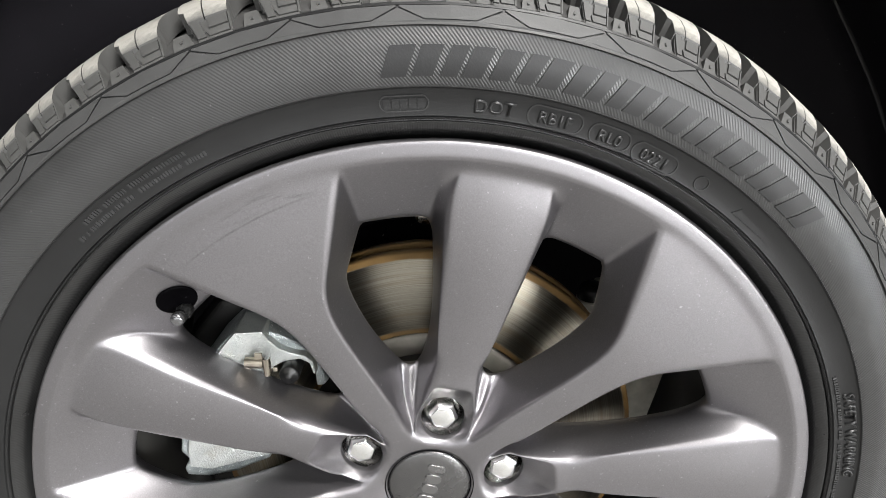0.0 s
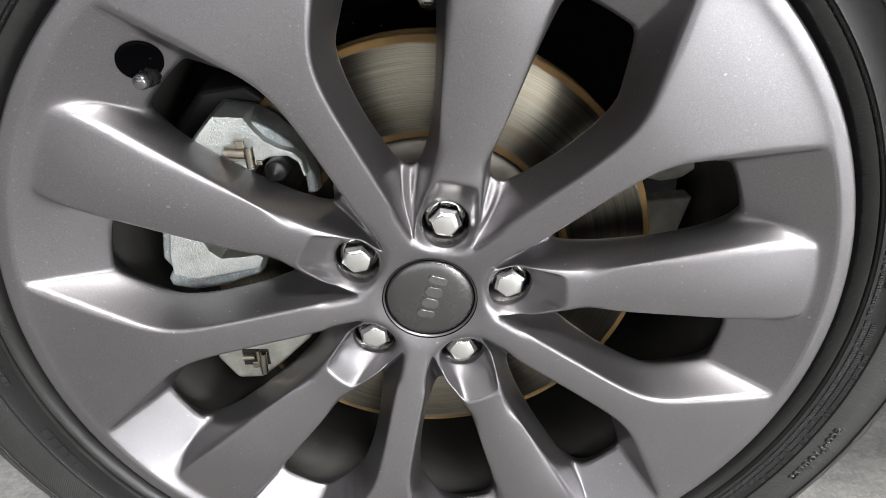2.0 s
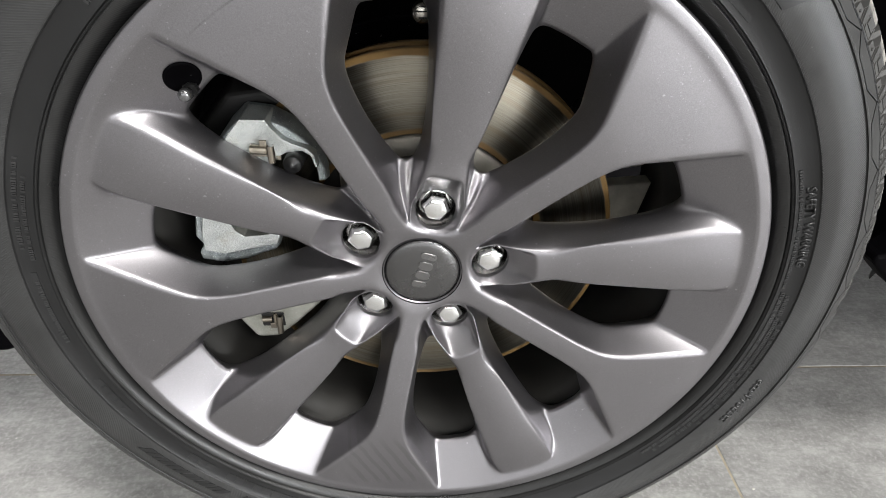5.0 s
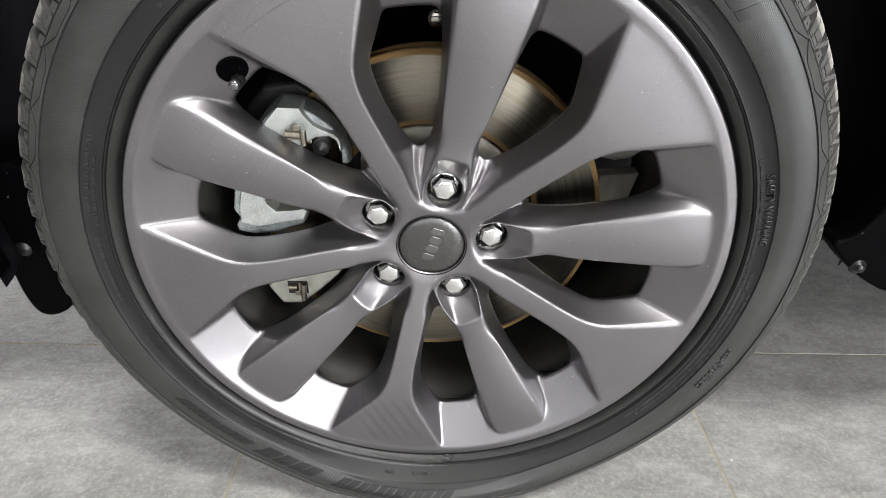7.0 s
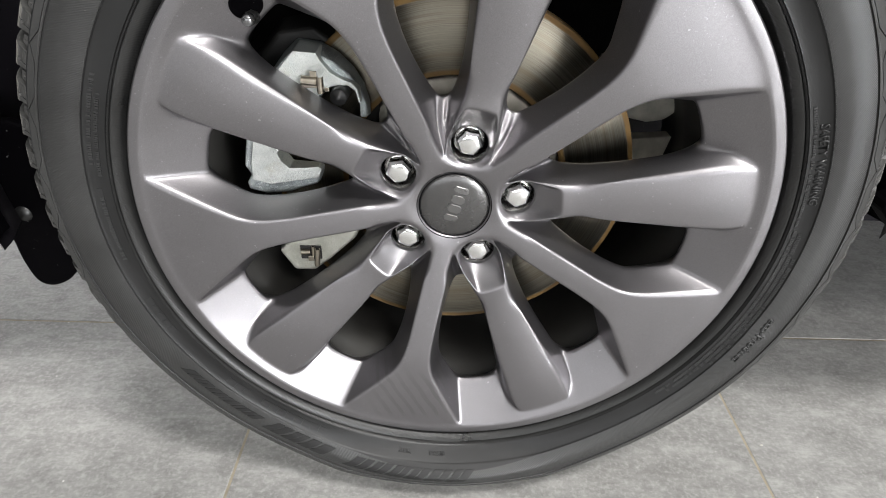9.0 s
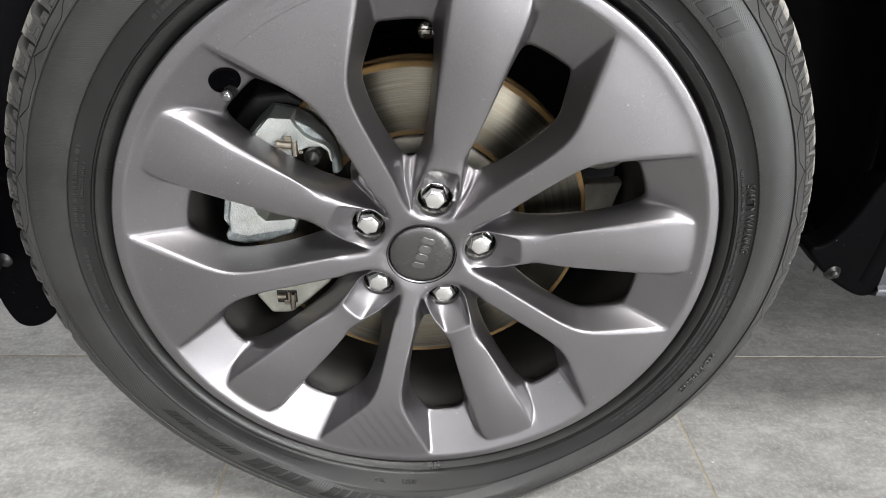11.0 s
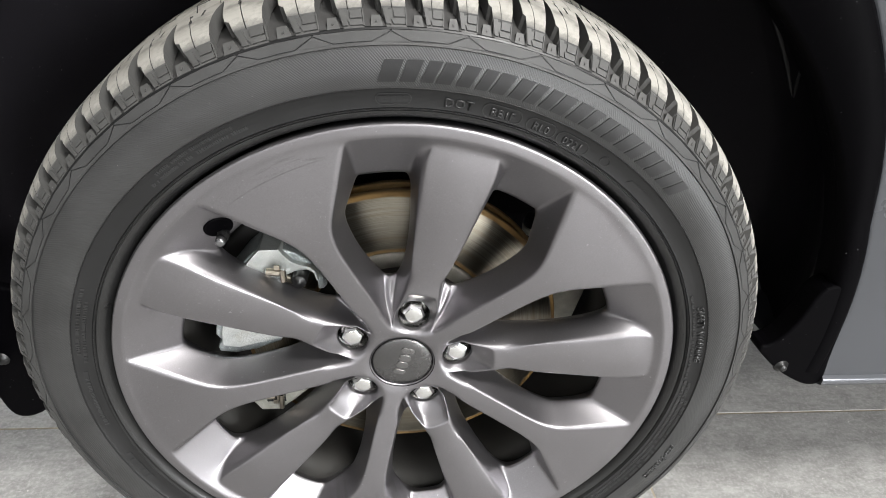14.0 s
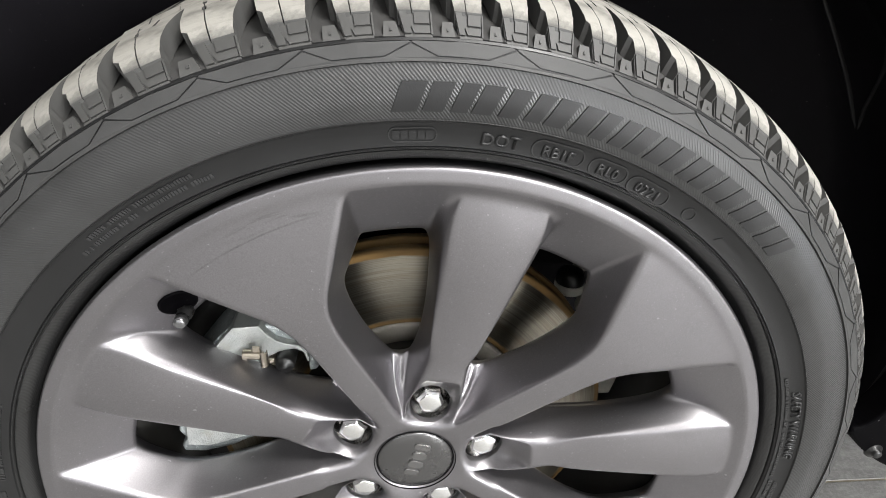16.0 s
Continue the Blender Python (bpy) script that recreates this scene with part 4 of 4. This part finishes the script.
def nut_mesh():
    """A closed chrome lug nut: hexagon, domed tip, round collar."""
    bm = bmesh.new()
    rings = []
    hexa = 0.0114
    prof = [(0.55, 0.0), (0.80, 0.0010), (0.98, 0.0034), (1.0, 0.0050), (1.0, 0.0200)]
    n = 36
    for f, y in prof:
        ring = []
        for i in range(n):
            t = 2 * math.pi * i / n
            h = math.cos(math.pi / 6) / math.cos((t % (math.pi / 3)) - math.pi / 6)
            k = min(1.0, max(0.0, (f - 0.5) / 0.45))
            rad = hexa * f * (0.90 * (1 - k) + h * k * 1.02)
            ring.append(bm.verts.new((rad * math.cos(t), y, rad * math.sin(t))))
        rings.append(ring)
    bm.faces.new(rings[0])
    for p, q in zip(rings, rings[1:]):
        for i in range(n):
            j = (i + 1) % n
            bm.faces.new((p[i], p[j], q[j], q[i]))
    return bm


def collar_mesh():
    return lathe([(0.0105, 0.0120), (0.0126, 0.0125), (0.0137, 0.0145), (0.0140, 0.0240), (0.0100, 0.0250)], 40)


nut_a, col_a = None, None
for k in range(5):
    if k == 0:
        nut_a = part("lug_nut", nut_mesh(), CHROME, wheel, "chrome domed hexagonal lug nut")
        sharp(nut_a, 25)
        bevel(nut_a, 0.0004, 2, 25)
        col_a = part("collar", collar_mesh(), CHROME, nut_a)
        n_ob = nut_a
    else:
        n_ob = copy_thing(nut_a, Matrix())
        n_ob.parent = wheel
    n_ob.matrix_basis = Matrix.Translation(pol(0.0552, NUT0 + 72 * k, 0.0)) @ Matrix.Rotation(radians(11 + 37 * k), 4, "Y")

# the filled corner of one window carries the valve
VA = 132.9
boss = prism([tuple(pol(r, a, 0).xz) for r, a in ((0.232, 130.6), (0.232, 138.0), (0.216, 139.8), (0.2010, 139.9), (0.1965, 136.2), (0.2075, 128.9), (0.216, 129.2))], -0.014, 0.006)
for v in boss.verts:
    r = math.hypot(v.co.x, v.co.z)
    if v.co.y < 0:
        v.co.y = -0.0065 - (r - 0.2068) * 0.713 + (0.0045 if math.degrees(math.atan2(v.co.z, v.co.x)) > 137 else 0.0006)
mid = sum((v.co for v in boss.verts), Vector()) / len(boss.verts)
for v in boss.verts:
    if v.co.y > 0:
        v.co.x, v.co.z = mid.x + (v.co.x - mid.x) * 0.45 - 0.004, mid.z + (v.co.z - mid.z) * 0.45 + 0.006
VB = bevel(part("valve_boss", boss, RIM, wheel, "filled rim corner behind the valve", smooth=False), 0.001, 2)
# flat black disc on the solid boss stands in for the hole's shade
seat = part("valve_hole_dark", lathe([(0.0, -0.0002), (0.0098, -0.0004), (0.0108, -0.0008), (0.0116, -0.0002), (0.0117, 0.004)], 40), BLACK, wheel, "flat black disc for the dark of the valve hole")
seat.matrix_basis = Matrix.Translation(pol(0.2195, VA, -0.0166)) @ Matrix.Rotation(radians(35), 4, Vector((math.sin(radians(VA)), 0, -math.cos(radians(VA)))))
valve = part("valve_stem", lathe([(0.0, -0.0255), (0.0034, -0.0255), (0.0042, -0.0245), (0.0042, -0.0170), (0.0046, -0.0165), (0.0046, -0.0110), (0.0036, -0.0105), (0.0034, 0.0)], 24), VALVE, wheel, "short black valve stem")
valve.matrix_basis = Matrix.Translation(pol(0.2118, VA + 1.2, 0.0))
tip = part("valve_cap", lathe([(0.0, -0.0275), (0.0030, -0.0275), (0.0040, -0.0262), (0.0043, -0.0205), (0.0040, -0.0203)], 24), WORN, valve, "dark nickel valve cap")
for k in range(8):
    rib = part("rib", box(0.0047, -0.0140, 0, 0.0008, 0.0050, 0.0010), VALVE, valve, smooth=False)
    rib.matrix_basis = Matrix.Rotation(radians(45 * k), 4, "Y")


# ---- the brake ----
brake = thing("disc_brake", (0, 0, HUB), "ground iron brake disc with zinc-plated caliper", "brake")
part("disc", lathe([(0.098, 0.046), (0.100, 0.0440), (0.1630, 0.0440), (0.1640, 0.0450), (0.1640, 0.0530), (0.1580, 0.0540), (0.1580, 0.0610), (0.1640, 0.0620), (0.1640, 0.0710), (0.090, 0.0710)], 160), DISC, brake, "ground brake disc with rusty rims")
part("disc_hat", lathe([(0.0, 0.0470), (0.080, 0.0470), (0.0920, 0.0475), (0.0960, 0.0500), (0.0985, 0.0560)], 120), HAT, brake, "grey cast disc hat")
part("splash_shield", lathe([(0.060, 0.085), (0.175, 0.085), (0.178, 0.080), (0.180, 0.080), (0.177, 0.088), (0.060, 0.088)], 100, None, False, 62, 118), BLACK, brake, "dark sheet splash shield")


def cal(points, y0, y1, mat, name, label, width=0.003, shrink=0.94, parent=None, slope=False, back=0.0):
    bm = prism(points, y0, y1, shrink)
    if slope:
        # the casting stands out further towards its outer edge
        for v in bm.verts:
            if v.co.y < y0 + 1e-4:
                v.co.y = 0.0215 - 0.31 * (-0.92 * v.co.x + 0.39 * v.co.z - 0.112) + back
    ob = part(name, bm, mat, parent or brake, label, smooth=False)
    return bevel(ob, width, 3, 25)


caliper = cal([(-0.1423, 0.1153), (-0.1299, 0.1268), (-0.1106, 0.1243), (-0.0978, 0.1168), (-0.0860, 0.1052), (-0.0780, 0.0924), (-0.0735, 0.0768), (-0.0735, 0.0640), (-0.0795, 0.0640),
               (-0.0795, 0.0830), (-0.0820, 0.0900), (-0.0885, 0.0950), (-0.1000, 0.0950), (-0.1060, 0.0920), (-0.1180, 0.0780), (-0.1300, 0.0560), (-0.1530, 0.0400), (-0.1520, 0.0270), (-0.1455, 0.0190), (-0.1300, 0.0175), (-0.1210, 0.0180), (-0.1175, 0.0140),
               (-0.1231, -0.0010), (-0.1381, -0.0040), (-0.1480, -0.0072), (-0.1693, -0.0065), (-0.1835, 0.0001), (-0.1842, 0.0074), (-0.1791, 0.0150), (-0.1831, 0.0255), (-0.1782, 0.0481), (-0.1690, 0.0820)],
              0.004, 0.040, ZINCEDGE, "caliper", "zinc-plated cast brake caliper", 0.0018, slope=True, back=0.006)
cal([(-0.1420, 0.1090), (-0.1370, 0.1158), (-0.1272, 0.1264), (-0.1102, 0.1241), (-0.1071, 0.1172), (-0.1010, 0.1078), (-0.0937, 0.1022), (-0.0845, 0.0975), (-0.0800, 0.0910), (-0.0790, 0.0797),
     (-0.0806, 0.0797), (-0.0826, 0.0905), (-0.0885, 0.0957), (-0.1000, 0.0957), (-0.1062, 0.0930), (-0.1190, 0.0800), (-0.1310, 0.0580), (-0.1516, 0.0382), (-0.1497, 0.0302), (-0.1440, 0.0223), (-0.1292, 0.0210), (-0.1201, 0.0212),
     (-0.1167, 0.0179), (-0.1204, 0.0097), (-0.1473, 0.0083), (-0.1616, 0.0073), (-0.1754, 0.0142), (-0.1742, 0.0292), (-0.1695, 0.0488), (-0.1620, 0.0800)], 0.002, 0.034, ZINC,
    "caliper_face", "sandy-textured raised caliper face", 0.0022, 0.97, parent=caliper, slope=True)
cal([(-0.1664, -0.0639), (-0.1526, -0.0876), (-0.1323, -0.0872), (-0.1134, -0.0714), (-0.0880, -0.0463), (-0.0820, -0.0300), (-0.1000, -0.0200), (-0.1250, -0.0300), (-0.1500, -0.0450)], 0.014, 0.042, ZINCOLD,
    "bracket", "zinc-plated caliper bracket", 0.003)
cal([(-0.185, 0.095), (-0.150, 0.135), (-0.118, 0.140), (-0.086, 0.118), (-0.064, 0.090), (-0.062, 0.020), (-0.078, -0.040), (-0.110, -0.080), (-0.150, -0.095), (-0.175, -0.070), (-0.190, 0.0)], 0.046, 0.080, DARKIRON,
    "pad_carrier", "dark pad carrier", 0.004)


def roll(p, q, y, r, name, parent, label=""):
    """A short rolled piece of spring steel between two (x, z) places, slit along its back."""
    mid, d = Vector(((p[0] + q[0]) / 2, y, (p[1] + q[1]) / 2)), Vector((q[0] - p[0], 0, q[1] - p[1]))
    bm = bmesh.new()
    n, half = 16, d.length / 2
    rows = []
    for e, rr in ((-half, r * 0.80), (-half, r), (half, r), (half, r * 0.80)):
        rows.append([bm.verts.new((e, -rr * math.cos(radians(-130 + 260 * i / n)), rr * math.sin(radians(-130 + 260 * i / n)))) for i in range(n + 1)])
    for a_, b_ in zip(rows, rows[1:] + rows[:1]):
        for i in range(n):
            bm.faces.new((a_[i], a_[i + 1], b_[i + 1], b_[i]))
    for side in (0, n):
        bm.faces.new([row[side] for row in rows])
    bmesh.ops.transform(bm, verts=bm.verts, matrix=Matrix.Translation(mid) @ Matrix.Rotation(-math.atan2(d.z, d.x), 4, "Y"))
    return sharp(part(name, bm, CLIP, parent, label), 40)


# pad clips: a rolled bar, a rolled curl beside it and flat tongues
upper = roll((-0.1222, 0.1032), (-0.1102, 0.1024), 0.0040, 0.0036, "pad_clip", brake, "bright rolled spring steel pad clip")
roll((-0.1078, 0.1062), (-0.1078, 0.0935), 0.0030, 0.0027, "curl", upper)
bevel(part("tongue", box(-0.1125, 0.0030, 0.1082, 0.0052, 0.0022, 0.0046), CLIP, upper, smooth=False), 0.0006, 2)
bevel(part("tongue", box(-0.1160, 0.0075, 0.0990, 0.0150, 0.0015, 0.0060), CLIP, upper, smooth=False), 0.0004, 2)
bevel(part("tongue", box(-0.1035, 0.0060, 0.0955, 0.0036, 0.0018, 0.0030), CLIP, upper, smooth=False), 0.0005, 2)
lower = roll((-0.1422, -0.0628), (-0.1338, -0.0628), 0.0125, 0.0030, "pad_clip", brake, "brown-stained rolled spring steel pad clip")
roll((-0.1266, -0.0580), (-0.1280, -0.0768), 0.0105, 0.0026, "curl", lower)
roll((-0.1310, -0.0560), (-0.1310, -0.0660), 0.0115, 0.0016, "curl", lower)
bevel(part("tongue", box(-0.1338, 0.0125, -0.0700, 0.0055, 0.0020, 0.0058), CLIP, lower, smooth=False), 0.0006, 2)
bevel(part("tongue", box(-0.1335, 0.0140, -0.0640, 0.0200, 0.0014, 0.0150), DARKIRON, lower, smooth=False), 0.0006, 2)
pin = part("slide_pin", lathe([(0.0, 0.008), (0.0022, 0.008), (0.0026, 0.0098), (0.0062, 0.0098), (0.0070, 0.012), (0.0075, 0.030), (0.0, 0.032)], 24), BOLT, brake, "black rubber-booted slide pin")
pin.matrix_basis = Matrix.Translation((-0.0955, -0.002, 0.0885))
plug = part("round_plug", lathe([(0.0, -0.004), (0.0075, -0.004), (0.0090, -0.0025), (0.0092, 0.008), (0.0, 0.009)], 28), STEEL, brake, "small round grey plug with a scored face")
plug.location = pol(0.1815, 89.4, 0.081)
for w, dz in ((0.012, 0.0012), (0.007, -0.0034), (0.006, 0.0046)):
    part("score_line", box(0, -0.0042, dz, w, 0.0006, 0.0009), DARKIRON, plug, smooth=False)
# the steering knuckle behind the disc: a ball joint under its black boot, a pale tab, a rounded ear and a flat leg
joint = part("ball_joint", lathe([(0.0, -0.0130), (0.0150, -0.0130), (0.0185, -0.0110), (0.0190, -0.0050), (0.0182, -0.0040), (0.0190, -0.0030), (0.0188, 0.0010), (0.0, 0.0015)], 36), KNUCKLE, brake, "zinc-plated ball joint plate")
joint.matrix_basis = Matrix.Translation((0.1490, 0.122, 0.0860)) @ Matrix.Rotation(radians(90), 4, "X") @ Matrix.Scale(0.74, 4)
boot = part("boot", lathe([(0.0178, 0.0012), (0.0186, 0.0050), (0.0170, 0.0110), (0.0150, 0.0165), (0.0080, 0.0200), (0.0, 0.0205)], 36), BOLT, joint, "black rubber ball joint boot")
bevel(part("tab", box(0.1600, 0.128, 0.0985, 0.0170, 0.008, 0.0070), KNUCKLE, brake, "pale yellow-zinc tab", smooth=False), 0.003, 3)
bevel(part("knuckle_ear", prism([(0.164, 0.0660), (0.160, 0.0520), (0.170, 0.0415), (0.190, 0.0375), (0.207, 0.0400), (0.218, 0.0490), (0.222, 0.0620), (0.205, 0.0700)], 0.106, 0.136), KNUCKLE, brake, "pale cast knuckle ear", smooth=False), 0.005, 3)
bevel(part("knuckle_leg", prism([(0.178, 0.0200), (0.220, 0.0235), (0.214, -0.0060), (0.206, -0.0420), (0.170, -0.0420)], 0.108, 0.126), KNUCKLE, brake, "flat grey zinc knuckle leg", smooth=False), 0.002, 2)
axle = part("axle_stub", lathe([(0.0, 0.028), (0.030, 0.028), (0.036, 0.034), (0.040, 0.048)], 40), DARKIRON, brake)

# ---- the car round the wheel ----
car = thing("car", (0, 0, 0), "grey car seen at one wheel arch", "car")


def strip(sections, closed=False):
    """A skin through rows of points."""
    bm = bmesh.new()
    rows = [[bm.verts.new(p) for p in s] for s in sections]
    for p, q in zip(rows, rows[1:]):
        for j in range(len(p) - 1):
            bm.faces.new((p[j], p[j + 1], q[j + 1], q[j]))
    return bm


def arch_out(a):
    """How far the black cladding reaches: wider towards the top of the arch."""
    return 0.0012 * max(0.0, min(a, 180 - a) - 20)


def arch_rows(outline, a0, a1, n, widen=False):
    rows = []
    for i in range(n + 1):
        a = a0 + (a1 - a0) * i / n
        # the shell's deep part ends higher up at the sill's side
        low = lambda y: max(a, float(np.interp(y, (0.02, 0.05, 0.085, 0.12, 0.19, 0.27, 0.31), (-4, -4.6, -7, -8.5, -8.5, -3.5, 0))))
        rows.append([Vector((0, 0, HUB)) + pol(r + (arch_out(a) if widen and r > 0.44 else 0.0), low(y), y) for r, y in outline])
    return rows


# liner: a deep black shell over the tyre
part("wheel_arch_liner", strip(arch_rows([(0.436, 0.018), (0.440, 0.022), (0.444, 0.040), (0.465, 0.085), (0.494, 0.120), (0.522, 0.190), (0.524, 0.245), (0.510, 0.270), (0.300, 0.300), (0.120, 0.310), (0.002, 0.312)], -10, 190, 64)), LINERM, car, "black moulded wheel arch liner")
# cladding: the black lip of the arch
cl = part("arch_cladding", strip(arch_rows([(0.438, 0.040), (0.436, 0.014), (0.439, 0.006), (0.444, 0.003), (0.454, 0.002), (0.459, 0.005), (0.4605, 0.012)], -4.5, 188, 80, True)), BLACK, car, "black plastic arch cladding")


def quarter_panel():
    """Painted skin round the arch, down to the sill."""
    bm = bmesh.new()
    n = 60
    inner, mid, outer = [], [], []
    for i in range(n + 1):
        a = -4.6 + (182.0 + 4.6) * i / n
        p = pol(0.4600 + arch_out(a), a, 0.0085)
        inner.append(bm.verts.new((p.x, 0.012, max(p.z, -0.037) + HUB)))
        p = pol(0.4630 + arch_out(a), a, 0.0)
        mid.append(bm.verts.new((p.x, 0.0055, max(p.z, -0.037) + HUB)))
        d = Vector((math.cos(radians(a)), math.sin(radians(a))))
        k = min(((3.0 if d.x > 0 else 0.80) / abs(d.x)) if abs(d.x) > 1e-6 else 9, (0.62 / d.y) if d.y > 1e-6 else 9)
        outer.append(bm.verts.new((d.x * k, 0.004 + 0.03 * max(0.0, d.y) * k, max(d.y * k, -0.037) + HUB)))
    for r, s in ((inner, mid), (mid, outer)):
        for i in range(n):
            bm.faces.new((r[i], r[i + 1], s[i + 1], s[i]))
    return bm


part("body_panel", quarter_panel(), BODY, car, "grey metallic painted body panel")
sill = part("sill", strip([[Vector((x, y, z)) for y, z in ((0.0100, 0.2992), (0.0030, 0.2976), (0.0005, 0.2955), (0.0005, 0.2880), (0.0060, 0.2850), (0.1200, 0.2700), (0.6, 0.26))] for x in (0.4640, 0.9, 1.3, 3.0)]), BODY, car, "grey folded sill edge")
# unseen boxes; the first hangs low to keep light off the floor below
under = part("underbody", box(1.75, 1.08, 0.225, 2.56, 1.56, 0.13), LINERM, car, "unseen black underbody box, hung low to block light", smooth=False)
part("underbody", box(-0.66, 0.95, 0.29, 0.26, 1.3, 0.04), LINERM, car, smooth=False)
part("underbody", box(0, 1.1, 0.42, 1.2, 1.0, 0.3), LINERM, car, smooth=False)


# added panel: keeps light from behind out of the wheel housing
part("light_stop", box(0, 0.345, 0.40, 1.06, 0.02, 0.56), LINERM, car, "black panel added to stop light behind the wheel", smooth=False)


def rounded(points, times=2):
    """Cuts the corners of an outline, over and over."""
    for _ in range(times):
        out = []
        for i, p in enumerate(points):
            q = points[(i + 1) % len(points)]
            out += [(p[0] * 0.75 + q[0] * 0.25, p[1] * 0.75 + q[1] * 0.25), (p[0] * 0.25 + q[0] * 0.75, p[1] * 0.25 + q[1] * 0.75)]
        points = out
    return points


def guard(points, y0, y1, name, label):
    points = rounded(points)
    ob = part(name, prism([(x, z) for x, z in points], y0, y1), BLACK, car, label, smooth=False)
    return bevel(ob, 0.004, 3, 50)


def liner_ridge(path, width, height, label=""):
    """A rounded fold in the liner along places (degrees, depth)."""
    rows = []
    for i in range(33):
        f = (len(path) - 1) * i / 32
        a, y = (float(np.interp(f, range(len(path)), [p[c] for p in path])) for c in (0, 1))
        e = min(1.0, 6 * min(i, 32 - i) / 32 + 0.15)
        row = []
        for k in range(9):
            t = math.pi * k / 8
            yy = y + width * math.cos(t)
            r = float(np.interp(yy, (0.018, 0.022, 0.040, 0.085, 0.120, 0.190, 0.245, 0.270), (0.436, 0.440, 0.444, 0.465, 0.494, 0.522, 0.524, 0.510)))
            row.append(Vector((0, 0, HUB)) + pol(r + 0.002 - height * e * math.sin(t), a, yy))
        rows.append(row)
    return part("liner_ridge", strip(rows), RIDGE, car, label)


# two folds low on the liner that run together, and a long narrow one higher up that opens towards the top
liner_ridge([(-9.5, 0.092), (-5, 0.077), (-1, 0.067), (5, 0.057), (10.5, 0.045), (15, 0.041)], 0.0065, 0.008, "moulded ridge in the liner")
liner_ridge([(-4, 0.0425), (1.5, 0.0445), (4, 0.046), (7.0, 0.048)], 0.0030, 0.007)
liner_ridge([(21.8, 0.243), (27, 0.2465), (32.5, 0.250), (42, 0.252)], 0.0020, 0.005)
liner_ridge([(21.8, 0.243), (26, 0.226), (35, 0.172), (45, 0.112), (52, 0.082)], 0.0024, 0.005)

# lower end of the cladding ahead of the sill, with its fixing
sg = guard([(0.372, 0.342), (0.393, 0.3205), (0.4116, 0.3050), (0.429, 0.2942), (0.448, 0.2845), (0.460, 0.2838), (0.4675, 0.2900), (0.4670, 0.300), (0.462, 0.330), (0.458, 0.380), (0.445, 0.420), (0.416, 0.420), (0.408, 0.375), (0.392, 0.345)], 0.004, 0.030,
           "splash_guard", "black splash guard at the sill end")
bolt = part("bolt", lathe([(0.0, -0.005), (0.0034, -0.005), (0.0042, -0.0035), (0.0046, -0.001), (0.0078, 0.0), (0.0083, 0.002)], 24), BOLT, sg, "black hexagonal bolt")
bolt.location = (0.4105, 0.004, 0.3140)
# flap behind the wheel on the other side
fl = guard([(-0.388, 0.370), (-0.394, 0.300), (-0.400, 0.240), (-0.412, 0.205), (-0.430, 0.178), (-0.450, 0.166), (-0.466, 0.165), (-0.476, 0.175), (-0.481, 0.205), (-0.480, 0.232), (-0.492, 0.240), (-0.560, 0.243), (-0.63, 0.250), (-0.63, 0.370)], 0.088, 0.100,
           "mud_flap", "black rounded mud flap behind the tyre")
cb = part("clip_button", lathe([(0.0, -0.004), (0.006, -0.004), (0.009, 0.0)], 20), BOLT, fl)
cb.location = (-0.455, 0.088, 0.262)

# ---- floor tiles ----
TX, TY, TW = 0.370, 0.2163, 0.61
GAP = 0.0016
tile_bm = bmesh.new()
h = TW / 2 - GAP
lo = [tile_bm.verts.new((sx * h, sy * h, -0.006)) for sx, sy in ((-1, -1), (1, -1), (1, 1), (-1, 1))]
hi = [tile_bm.verts.new((sx * h, sy * h, -0.0006)) for sx, sy in ((-1, -1), (1, -1), (1, 1), (-1, 1))]
tp = [tile_bm.verts.new((sx * (h - 0.0008), sy * (h - 0.0008), 0.0)) for sx, sy in ((-1, -1), (1, -1), (1, 1), (-1, 1))]
tile_bm.faces.new(tp)
for a, b in ((lo, hi), (hi, tp)):
    for i in range(4):
        j = (i + 1) % 4
        tile_bm.faces.new((a[i], a[j], b[j], b[i]))
first = None
for ix in range(-9, 8):
    for iy in range(-10, 8):
        x, y = TX + TW * (ix + 0.5), TY + TW * (iy + 0.5)
        if not (X0 + 0.3 < x < X1 - 0.3 and Y0 + 0.3 < y < Y1 - 0.3):
            continue
        if first is None:
            ob = first = part("tile", tile_bm, TILE, floor, smooth=False)
        else:
            ob = new("tile", first.data)
            ob.parent = floor
        ob.location = (x, y, 0.0)


def floor_grit():
    """Small pale crumbs of grit that lie about on the tiles beside the tyre."""
    rng = random.Random(41)
    bm = bmesh.new()
    for _ in range(46):
        x = rng.uniform(0.30, 0.95) if rng.random() < 0.75 else rng.uniform(-0.95, -0.40)
        y, r = rng.uniform(-0.22, 0.30), rng.choice((0.0006, 0.0008, 0.0011, 0.0016))
        crumb = bmesh.new()
        bmesh.ops.create_icosphere(crumb, subdivisions=1, radius=r)
        for v in crumb.verts:
            v.co = v.co * rng.uniform(0.7, 1.25)
            v.co.z = max(v.co.z * 0.6, -0.4 * r)
            v.co += Vector((x, y, 0.4 * r))
        add_bm(bm, crumb)
    return bm


tagged(part("floor_grit", floor_grit(), GRIT, smooth=False), "small pale crumbs of grit scattered on the tiles", "grit", kind="stuff")
